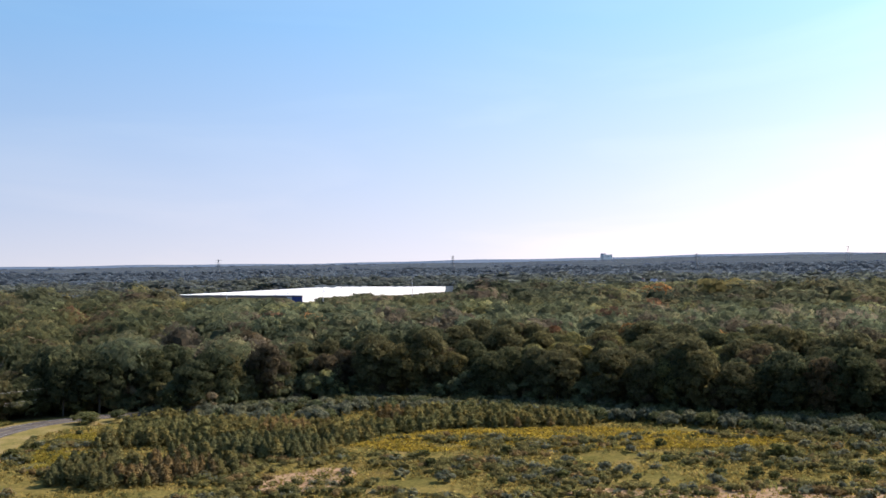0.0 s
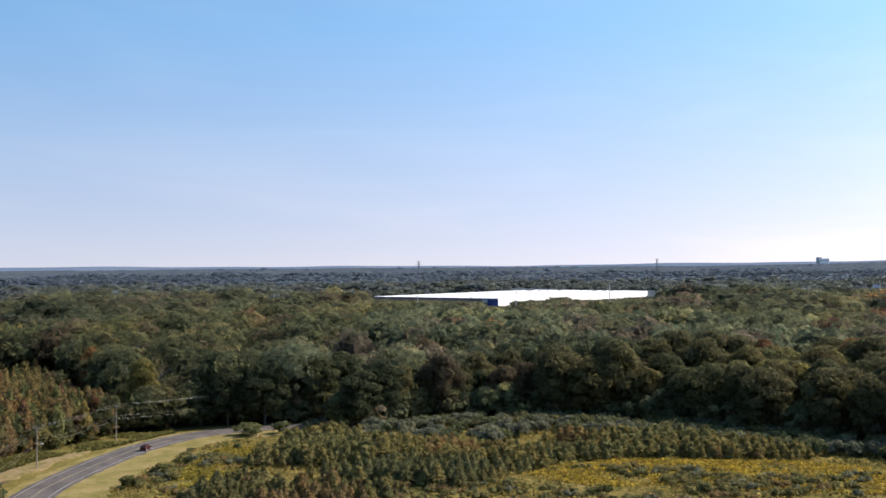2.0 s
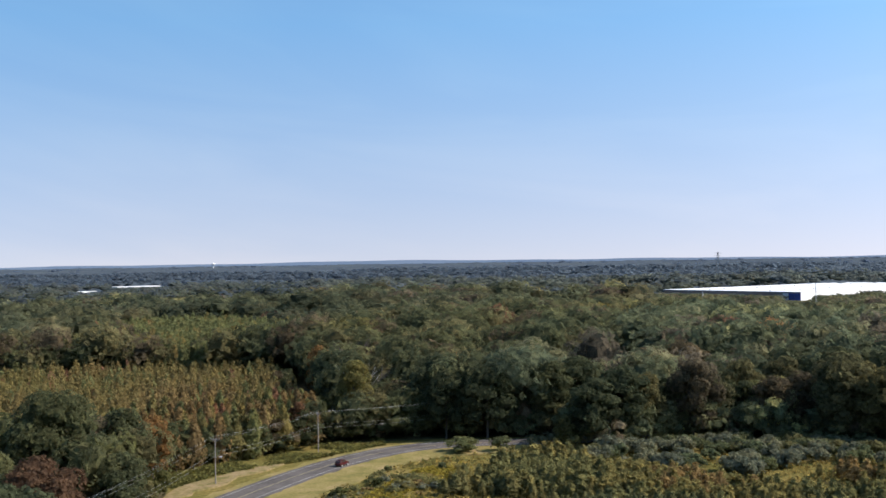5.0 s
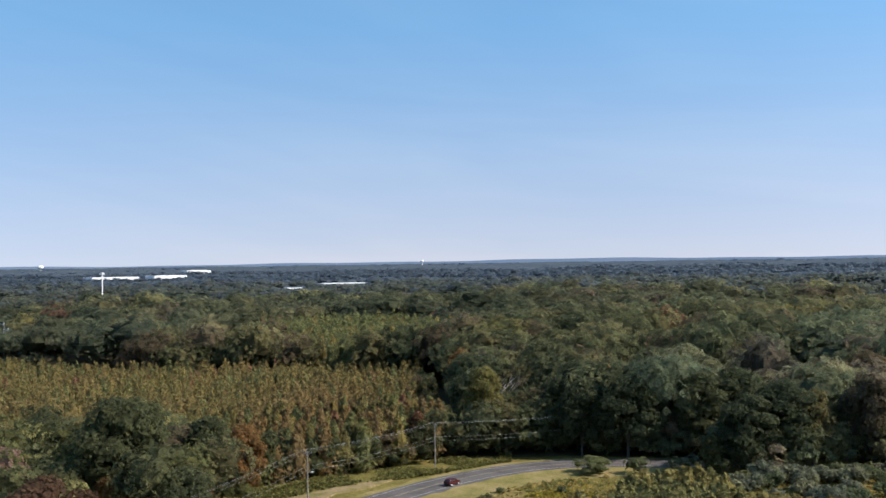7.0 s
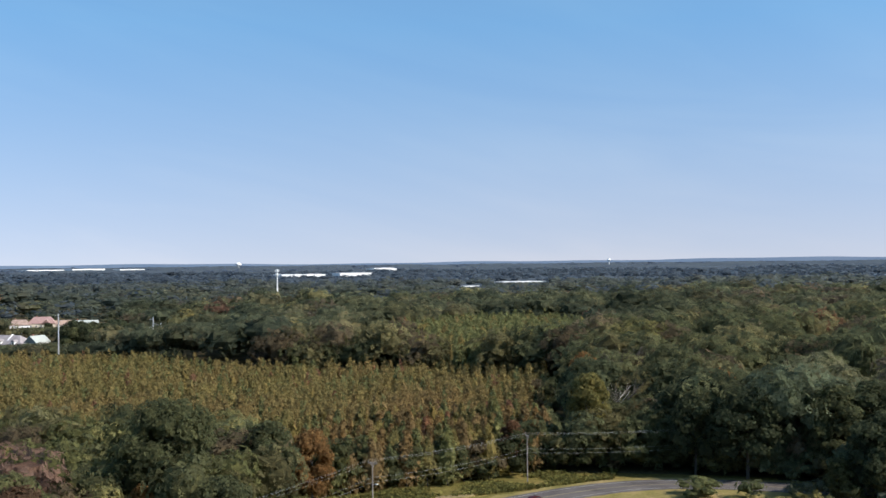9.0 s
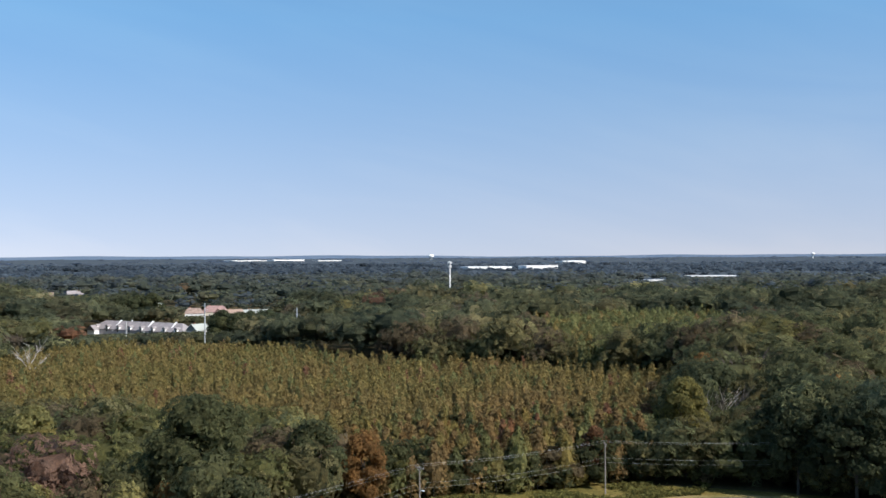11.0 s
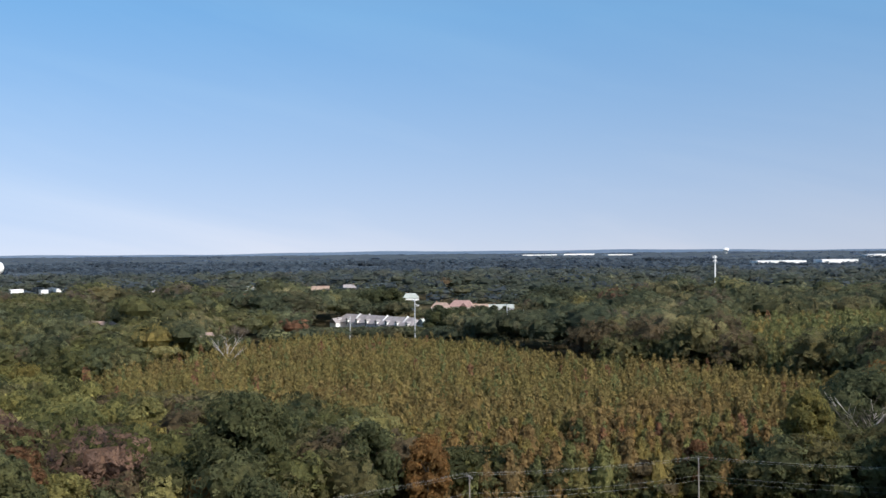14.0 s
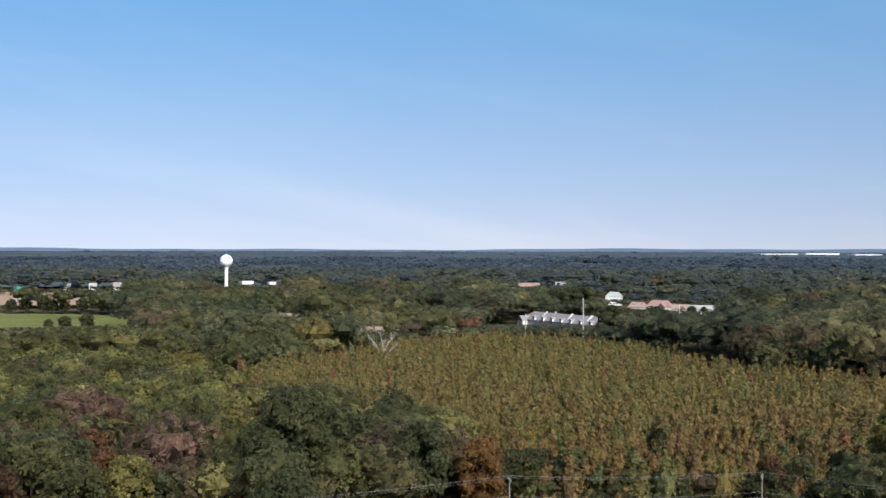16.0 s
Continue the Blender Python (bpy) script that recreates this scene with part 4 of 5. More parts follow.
for sx, sy, h, k in ((92, 300, 4.6, 2), (84, 308, 3.2, 0), (63, 322, 2.8, 2), (5, 300, 2.6, 0), (20, 294, 2.6, 0), (-6, 312, 2.2, 2), (42, 290, 2.4, 0), (60, 300, 2.0, 1),
                     (-125, 334, 2.2, 2), (-126, 318, 3.0, 2), (-132, 352, 1.7, 1), (-120, 360, 2.0, 1), (-2, 284, 1.8, 1), (30, 280, 2.2, 1), (48, 276, 1.9, 1),
                     (70, 280, 2.1, 1), (-18, 276, 1.8, 1), (14, 272, 2.0, 2), (85, 290, 2.0, 1), (-126, 300, 3.2, 2), (-112, 270, 2.6, 1), (118, 312, 3.0, 0), (104, 318, 2.8, 0)):
    plant(("shrub", k), sx, sy, h, float(r2.uniform(0.9, 1.3)), float(r2.uniform(0, 360)))

for i in range(26):
    plant(("shrub", int(r2.choice((0, 0, 2)))), float(r2.uniform(-30, 125)), float(r2.uniform(268, 318)), float(r2.uniform(1.8, 3.2)), float(r2.uniform(1.0, 1.35)), float(r2.uniform(0, 360)))
x, y = jitter_grid(r2, -130, 60, 265, 410, 2.7, 0.36)
bands = np.sin(x / 15 + 1.3 * np.sin(y / 14)) + 1.2 * np.sin(y / 7.5 + 1.8 * np.sin(x / 31))
ok = (inside(SAPLINGS, x, y) & (bands + r2.normal(0, 0.3, len(x)) > -0.7)) | (inside(FRONT_BAND, x, y) & (r2.random(len(x)) < 0.9))
ok &= ~inside(GOLD[0], x, y) | (r2.random(len(x)) < 0.10)
x, y = x[ok], y[ok]
hs = (4.4 + 0.6 * np.clip(bands[ok], -1, 2) + r2.normal(0, 0.7, len(x))).clip(2.2, 6.8)
drift = np.sin(x * 0.075 + np.sin(y * 0.05)) * np.sin(y * 0.09 + 1) + r2.normal(0, 0.22, len(x)) + 0.35 * smooth(-95, -60, x) * smooth(312, 296, y)
kk = np.where(drift > 0.8, 2, np.where(drift > -0.05, 1, 0))
order = np.argsort(y)
for n, i in enumerate(order):
    if n < 280:
        plant(("sapling", int(kk[i])), float(x[i]), float(y[i]), float(hs[i]), float(r2.uniform(1.7, 2.7)), float(r2.uniform(0, 360)))
rest = order[280:]
st = np.array(SAPLING_TINTS)[kk[rest]] * r2.normal(1, 0.08, (len(rest), 1))
tagged(scatter("sapling_thicket", [spire_crown(np.random.default_rng(540 + s), 62, 0.125, wide=0.17) for s in range(4)],
               np.stack((x[rest], y[rest], np.full(len(rest), -0.3)), -1), hs[rest], r2.uniform(1.7, 2.7, len(rest)), st, r2, 0.0, STANDLEAF),
       "thicket of green and brown saplings", "saplings", kind="stuff")


def tufts(name, n, area, size, tint, spread, label, category, seed, lumps=26.0, above=0.0, clear=5.6):
    """Low growth in drifts: small clumps that stand on the ground."""
    r = np.random.default_rng(seed)
    px = np.array([p[0] for p in area]); py = np.array([p[1] for p in area])
    x = r.uniform(px.min(), px.max(), n * 4)
    y = r.uniform(py.min(), py.max(), n * 4)
    d = np.sin(x / lumps * 2.1 + 1.7 * np.sin(y / lumps)) + np.sin(y / lumps * 2.7 + 1.1 * np.sin(x / lumps * 1.3))
    ok = inside(area, x, y) & (road_distance(x, y) > clear) & (d + r.normal(0, 0.5, len(x)) > above)
    x, y = x[ok][:n], y[ok][:n]
    m = len(x)
    sz = r.uniform(0.5, 1.4, m) * size
    c = np.stack((x, y, np.maximum(0.0, terrain(x, y)) + sz * 0.28), -1)
    q = cards(r, c, np.stack((r.normal(0, 1, m), r.normal(0, 1, m), np.full(m, 0.9)), -1), sz * 1.25)
    t = np.concatenate((np.array(tint)[None] * r.normal(1, spread, (m, 1)).clip(0.5, 1.6), np.full((m, 1), 0.0)), -1)
    return tagged(new(name, quad_mesh(name, q, t)), label, category, kind="stuff")


tufts("meadow_grass", 62000, MEADOW, 0.75, (0.27, 0.208, 0.068), 0.3, "rough green and straw-coloured meadow grass", "grass", 61, 17.0, -0.6, 16.5)
tufts("low_brush", 11000, MEADOW, 1.2, (0.15, 0.145, 0.052), 0.28, "low green brush in drifts across the meadow", "brush", 62, 11.0, 0.75, 19.0)
xb, yb = jitter_grid(r2, -130, 170, 235, 345, 3.2, 0.42)
d = np.sin(xb / 13 + 1.2 * np.sin(yb / 9)) + np.sin(yb / 6.5 + 1.6 * np.sin(xb / 17))
xr, yr = jitter_grid(r2, -122, 200, 325, 440, 3.6, 0.4)
ok = inside(MEADOW, xr, yr) & (road_distance(xr, yr) > 10) & wooded(xr - 2, yr + 24) & ~inside(SAPLINGS, xr, yr)
xr, yr = xr[ok], yr[ok]
tagged(scatter("border_brush", [hardwood_crown(np.random.default_rng(590 + s), 3, 24, 0.26, low=0.25, wide=0.62) for s in range(4)], np.stack((xr, yr, np.full(len(xr), -0.25)), -1),
               r2.uniform(1.8, 4.6, len(xr)), r2.uniform(0.85, 1.25, len(xr)), np.array(((0.15, 0.165, 0.085), (0.17, 0.18, 0.12), (0.19, 0.18, 0.085)))[r2.integers(0, 3, len(xr))], r2),
       "brush between the meadow and the wood", "brush", kind="stuff")
ok = inside(MEADOW, xb, yb) & (road_distance(xb, yb) > 21) & (d + r2.normal(0, 0.35, len(xb)) > 0.05) & ~inside(SAPLINGS, xb, yb)
xb, yb = xb[ok], yb[ok]
kb = r2.choice(4, len(xb), p=(0.45, 0.3, 0.15, 0.1))
tagged(scatter("brush_mounds", [hardwood_crown(np.random.default_rng(570 + s), 3, 16, 0.34, low=0.3, wide=0.95) for s in range(4)],
               np.stack((xb, yb, np.full(len(xb), -0.25)), -1), r2.uniform(0.7, 2.2, len(xb)), r2.uniform(0.9, 1.5, len(xb)),
               np.array(((0.185, 0.175, 0.075), (0.235, 0.205, 0.085), (0.20, 0.21, 0.145), (0.27, 0.19, 0.09)))[kb], r2), "low rounded brush in drifts across the meadow", "brush", kind="stuff")
tufts("goldenrod", 20000, GOLD[0], 0.65, (0.33, 0.255, 0.05), 0.25, "yellow goldenrod in flower", "wildflowers", 63, 9.0, -1.0)
tufts("goldenrod", 7000, GOLD[1], 0.6, (0.27, 0.225, 0.048), 0.25, "yellow goldenrod in flower beside the road", "wildflowers", 64, 9.0, -0.6)
WEST_STRIP = [(-170, 306), (-170, 330), (-163, 350), (-157, 368), (-152, 386), (-160, 398), (-170, 380), (-172, 362), (-179, 342), (-184, 318)]
tufts("roadside_grass", 7000, WEST_STRIP, 0.8, (0.16, 0.155, 0.055), 0.25, "long grass between the road and the young trees", "grass", 65, 9.0, -0.3)


# ---- dead trees ----
def dead_tree(x, y, h, seed, label, material=DEADWOOD, twigs=26):
    r = random.Random(seed)
    ob = thing("dead_tree", label, "tree", (x, y, float(terrain(x, y)) - 0.2))
    bm = bmesh.new()
    tube(bm, (0, 0, 0), (0.3, 0.2, h * 0.55), 0.34, 0.2, 8)
    part("trunk", bm, material, ob)
    for i in range(6):
        a = i * 1.05 + r.uniform(-0.3, 0.3)
        s = Vector((0.3, 0.2, h * 0.55)) * r.uniform(0.55, 1.0)
        e = s + Vector((math.cos(a) * h * 0.26, math.sin(a) * h * 0.26, h * r.uniform(0.22, 0.42)))
        bm = bmesh.new()
        tube(bm, s, e, 0.12, 0.045, 6)
        for k in range(twigs // 6):
            f = s.lerp(e, r.uniform(0.4, 1.0))
            b = a + r.uniform(-1.2, 1.2)
            tube(bm, f, f + Vector((math.cos(b) * h * 0.12, math.sin(b) * h * 0.12, h * r.uniform(0.05, 0.18))), 0.06, 0.03, 4)
        part("limb", bm, material, ob)
    return ob


dead_tree(-427, 298, 22.5, 1, "bleached bare dead tree standing above the wood", twigs=60)
dead_tree(-176, 418, 23.0, 2, "grey bare dead tree among green trees", BARK, 60)
dead_tree(-209, 462, 24.5, 6, "grey-brown leafless tree among green trees", BARK, 150)
dead_tree(-203, 466, 22.5, 7, "grey-brown leafless tree among green trees", BARK, 150)
dead_tree(-182, 421, 22.0, 4, "grey bare dead tree among green trees", DEADWOOD, 60)


# ---- poles and wires ----
def utility_pole(x, y, h, turn, label, arms=1, lamp=False):
    ob = thing("utility_pole", label, "utility pole", (x, y, -0.3), turn, "poles along the road")
    part("pole", tube(bmesh.new(), (0, 0, 0), (0, 0, h + 0.3), 0.17, 0.12, 10), POLEWOOD, ob)
    arm = part("crossarm", bm_box(0, 0, h - 0.1, 2.6, 0.14, 0.16, bevel=0.02), POLEWOOD, ob)
    for k in (-1.2, -0.5, 0.5, 1.2):
        part("insulator", tube(bmesh.new(), (k, 0, h), (k, 0, h + 0.28), 0.07, 0.05, 8), CERAMIC, arm)
    part("brace", tube(tube(bmesh.new(), (-0.8, 0.07, h - 0.15), (0, 0.12, h - 0.9), 0.025), (0.8, 0.07, h - 0.15), (0, 0.12, h - 0.9), 0.025), GALV, ob)
    if lamp:
        a = part("lamp_arm", tube(bmesh.new(), (0, 0, h - 4.6), (1.6, -0.6, h - 4.2), 0.04), GALV, ob)
        part("lamp_head", bm_box(1.8, -0.65, h - 4.22, 0.75, 0.32, 0.18, bevel=0.05), WHITE, a, "pale street lamp head")
    return ob


POLES = [(-110, 195, 11.5, 50), (-139, 249, 11.3, 30), (-163.4, 319.9, 11.6, 8), (-165.1, 369.5, 11.4, -28), (-136, 416, 11.4, -40), (-118, 442, 10.6, -35)]
for i, (px, py, h, tn) in enumerate(POLES):
    utility_pole(px, py, h, tn, "weathered wooden utility pole with a small lamp beside the road" if i == 2 else "weathered wooden utility pole with crossarm beside the road", lamp=i == 2)


def wire_bm(a, b, sag, r=0.022, parts=14):
    """One thin tube that hangs between two points."""
    bm = bmesh.new()
    a, b = Vector(a), Vector(b)
    side = (b - a).cross(Vector((0, 0, 1))).normalized() * r
    up = Vector((0, 0, r))
    rings = []
    for i in range(parts + 1):
        f = i / parts
        p = a.lerp(b, f) - Vector((0, 0, sag * 4 * f * (1 - f)))
        rings.append([bm.verts.new(p + d) for d in (side, up, -side, -up)])
    for g, h in zip(rings, rings[1:]):
        for k in range(4):
            bm.faces.new((g[k], g[(k + 1) % 4], h[(k + 1) % 4], h[k]))
    bm.faces.new(rings[0][::-1])
    bm.faces.new(rings[-1])
    return bm


for (x1, y1, h1, t1), (x2, y2, h2, t2) in zip(POLES, POLES[1:]):
    ob = thing("power_line", "thin grey overhead wires between wooden poles", "power line", (0, 0, 0), group="wires along the road")
    for k in (-1.2, -0.5, 1.2):
        c1, s1, c2, s2 = math.cos(radians(t1)), math.sin(radians(t1)), math.cos(radians(t2)), math.sin(radians(t2))
        part("wire", wire_bm((x1 + k * c1, y1 + k * s1, h1 + 0.28), (x2 + k * c2, y2 + k * s2, h2 + 0.28), 0.7, 0.010), WIRE, ob)
    for dz in (-3.4, -4.4):
        part("cable", wire_bm((x1, y1, h1 + dz), (x2, y2, h2 + dz), 0.8, 0.014), WIRE, ob)


def transmission_pole(x, y, z, h, label, turn=0.0, arms=3, thick=0.45):
    ob = thing("transmission_pole", label, "transmission pole", (x, y, z), turn, "transmission poles")
    part("shaft", tube(bmesh.new(), (0, 0, 0), (0, 0, h), thick, thick * 0.6, 10), GALV, ob)
    for k in range(arms):
        s = 1 if k % 2 else -1
        a = part("arm", tube(bmesh.new(), (0, 0, h - 1.5 - 2.2 * k), (s * 2.2, 0, h - 1.0 - 2.2 * k), 0.14, 0.07, 6), GALV, ob)
        part("insulator", tube(bmesh.new(), (s * 2.2, 0, h - 1.0 - 2.2 * k), (s * 2.2, 0, h - 2.2 - 2.2 * k), 0.09, 0.07, 6), CERAMIC, a)
    return ob


for x, y, h in ((-518, 402.4, 30.1), (-590, 382.4, 17.5), (-512.7, 451.5, 26.3), (-499, 549, 20.0), (-543, 472, 21.0)):
    transmission_pole(x, y, float(terrain(x, y)) - 0.5, h, "tall pale steel transmission pole above the trees", 20, 1 if h < 20 else 3, 0.45)
for x, y, h in ((-190, 960, 28.6), (-107, 973, 33.8), (-28, 979, 38.7)):
    transmission_pole(x, y, 0, h, "pale steel transmission pole before the warehouse", 80)


def lattice_pylon(x, y, z, h, label):
    ob = thing("lattice_pylon", label, "pylon", (x, y, z), 25, "pylons on the horizon")
    w = h * 0.09
    for sx in (-1, 1):
        for sy in (-1, 1):
            part("leg", tube(bmesh.new(), (sx * w, sy * w, 0), (sx * w * 0.15, sy * w * 0.15, h), 0.35, 0.25, 5), GREYSTEEL, ob)
    for k in range(5):
        f = k / 5
        s, e = w * (1 - 0.85 * f), w * (1 - 0.85 * (f + 0.2))
        bm = bmesh.new()
        for sg in (-1, 1):
            tube(bm, (-s, sg * s, h * f), (e, sg * e, h * (f + 0.2)), 0.18, 0.18, 4)
            tube(bm, (sg * s, s, h * f), (sg * e, -e, h * (f + 0.2)), 0.18, 0.18, 4)
        part("brace", bm, GREYSTEEL, ob)
    for f in (0.7, 0.82, 0.94):
        part("crossarm", tube(tube(bmesh.new(), (0, 0, h * f + 1), (h * 0.16, 0, h * f), 0.4, 0.2, 5), (0, 0, h * f + 1), (-h * 0.16, 0, h * f), 0.4, 0.2, 5), GREYSTEEL, ob)
    return ob


# ---- towers ----
def cell_tower(x, y, z, h):
    ob = thing("cell_tower", "white slender communications tower with antenna rings", "tower", (x, y, z))
    part("mast", tube(bmesh.new(), (0, 0, 0), (0, 0, h), 0.95, 0.65, 12), WHITE, ob)
    for zz, rr in ((h - 1.6, 2.3), (h - 6.0, 1.9)):
        ring = bmesh.new()
        bmesh.ops.create_cone(ring, cap_ends=True, segments=12, radius1=rr, radius2=rr, depth=0.3, matrix=pose(0, 0, zz - 1.2))
        pl = part("platform", ring, GALV, ob)
        for k in range(9):
            a = radians(k * 40)
            part("antenna", bm_box(math.cos(a) * rr, math.sin(a) * rr, zz, 0.35, 0.45, 2.3, k * 40, 0.05), WHITE, pl)
    return ob


cell_tower(-1029, 875, 0, 46.5)


def water_tower(x, y, z, h, rad, label, ball=True):
    ob = thing("water_tower", label, "water tower", (x, y, z))
    seg = 40
    prof = [(rad * 0.62, 0), (rad * 0.42, h * 0.05), (rad * 0.30, h * 0.12), (rad * 0.27, h * 0.5), (rad * 0.27, h - rad * 2.35), (rad * 0.42, h - rad * 1.95)]
    bm = bmesh.new()
    rings = [[bm.verts.new((r * math.cos(2 * math.pi * i / seg), r * math.sin(2 * math.pi * i / seg), zz)) for i in range(seg)] for r, zz in prof]
    for a, b in zip(rings, rings[1:]):
        for i in range(seg):
            bm.faces.new((a[i], a[(i + 1) % seg], b[(i + 1) % seg], b[i]))
    bm.faces.new(rings[-1])
    part("stem", bm, WHITE, ob)
    bm = bmesh.new()
    bmesh.ops.create_uvsphere(bm, u_segments=seg, v_segments=22, radius=rad, matrix=pose(0, 0, h - rad) @ Matrix.Diagonal((1, 1, 0.98 if ball else 0.6, 1)))
    for f in bm.faces:
        f.smooth = True
    part("tank", bm, WHITE, ob)
    part("hatch", tube(bmesh.new(), (0, 0, h - 0.2), (0, 0, h + 0.7), 0.7, 0.6, 10), WHITE, ob)
    return ob


water_tower(-1227, 125.3, 0, 47.2, 7.3, "white ball-shaped water tower on a slim stem above the trees")


# ---- warehouse ----
def warehouse():
    n, l, f, r = (Vector((*p, 0)) for p in WAREHOUSE)
    u, v = (l - n), (r - n)
    lu, lv = u.length, v.length
    turn = math.degrees(math.atan2(v.y, v.x))
    ob = thing("warehouse", "huge flat-roofed warehouse with a white roof and blue corner", "warehouse", (n.x, n.y, 0), turn)
    H = 13.2
    # along x: the long side v, along y: the short side u
    part("wall", bm_box(lv / 2, 0.2, H / 2, lv, 0.4, H), WHITE, ob, "white sunlit wall")
    part("wall", bm_box(0.2, lu / 2 + 0.2, H / 2, 0.4, lu - 0.4, H), BROWNWALL, ob, "brown shaded wall")
    part("wall", bm_box(lv / 2, lu - 0.2, H / 2, lv, 0.4, H), PALEWALL, ob)
    part("wall", bm_box(lv - 0.2, lu / 2, H / 2, 0.4, lu - 0.8, H), WHITE, ob)
    part("roof", bm_box(lv / 2, lu / 2, H + 0.25, lv + 0.6, lu + 0.6, 0.5, bevel=0.1), ROOFWHITE, ob, "white membrane roof")
    for k in range(3):
        part("corner_panel", bm_box(-0.25, 4 + 8 * k, H * 0.45, 0.3, 7.6, H * 0.9), BLUEWALL if k < 2 else PALEWALL, ob, "blue wall panel" if k < 2 else "")
    for k in range(12):
        part("dock_door", bm_box(20 + k * 29, -0.12, 2.2, 4, 0.2, 4.2), MAUVE, ob)
    rr = random.Random(5)
    for k in range(26):
        part("roof_vent", bm_box(14 + (k % 13) * 29, lu * (0.25 if k < 13 else 0.7) + rr.uniform(-4, 4), H + 1.0, 2.4, 2.0, 1.0, bevel=0.1), GALV, ob)
    for k in range(8):
        part("gutter_pipe", tube(bmesh.new(), (-0.15, 12 + k * 25, 0), (-0.15, 12 + k * 25, H), 0.15), GREYSTEEL, ob)
    return ob


warehouse()


# ---- houses ----
def gable_roof(l, w, h, rise, over=0.5, hip=0.0):
    bm = bmesh.new()
    x, y = l / 2 + over, w / 2 + over
    hx = max(0.1, x - hip)
    pts = [(-x, -y, h), (x, -y, h), (x, y, h), (-x, y, h), (-hx, 0, h + rise), (hx, 0, h + rise)]
    pts += [(a, b, c + 0.3) for a, b, c in pts]
    f = [(0, 1, 5, 4), (2, 3, 4, 5), (1, 2, 5), (3, 0, 4), (6, 7, 11, 10), (8, 9, 10, 11), (7, 8, 11), (9, 6, 10)]
    f += [(0, 1, 7, 6), (1, 2, 8, 7), (2, 3, 9, 8), (3, 0, 6, 9)]
    return poly_mesh(bm, pts, f)


def house(x, y, turn, l, w, h, rise, wall, roof, label, category="house", windows=5, hip=0.0, wing=0.0, z=None, storeys=2, chimney=True, group=""):
    z = float(terrain(x, y)) if z is None else z
    ob = thing("house", label, category, (x, y, z - 0.3), turn, group)
    part("wall", bm_box(0, 0, (h + 0.3) / 2, l, w, h + 0.3), wall, ob)
    part("roof", gable_roof(l, w, h + 0.3, rise, hip=hip), roof, ob)
    if not hip:
        for s in (-1, 1):
            g = poly_mesh(bmesh.new(), [(s * l / 2, -w / 2, h + 0.3), (s * l / 2, w / 2, h + 0.3), (s * l / 2, 0, h + 0.3 + rise * 0.93),
                                        (s * (l / 2 - 0.2), -w / 2, h + 0.3), (s * (l / 2 - 0.2), w / 2, h + 0.3), (s * (l / 2 - 0.2), 0, h + 0.3 + rise * 0.93)],
                          [(0, 1, 2), (3, 4, 5), (0, 1, 4, 3), (1, 2, 5, 4), (2, 0, 3, 5)])
            part("gable", g, wall, ob)
    if wing:
        part("wing", bm_box(l * 0.2, -w / 2 - wing / 2, h / 2, l * 0.32, wing, h), wall, ob)
        wr = gable_roof(wing + w * 0.5, l * 0.32, h, rise * 0.75)
        bmesh.ops.transform(wr, matrix=pose(l * 0.2, -w / 2 - wing / 2 + w * 0.25, 0.02, 0, 0, 90), verts=wr.verts)
        part("wing_roof", wr, roof, ob)
    for st in range(storeys):
        zz = 1.7 + st * (h / storeys)
        for k in range(windows):
            xx = -l / 2 + l * (k + 0.5) / windows
            for s in (-1, 1):
                if wing and s < 0 and abs(xx - l * 0.2) < l * 0.17:
                    continue
                fr = part("window", bm_box(xx, s * (w / 2 + 0.03), zz, 1.3, 0.1, 1.5), WHITE, ob)
                part("pane", bm_box(xx, s * (w / 2 + 0.09), zz, 1.05, 0.04, 1.25), GLASS, fr)
    part("door", bm_box(l * 0.05, w / 2 + 0.05, 1.35, 1.1, 0.12, 2.1), BRICK, ob)
    if chimney:
        part("chimney", bm_box(-l * 0.22, w * 0.12, h + rise + 0.3, 1.0, 0.8, 2.2, bevel=0.04), BRICK, ob)
    return ob


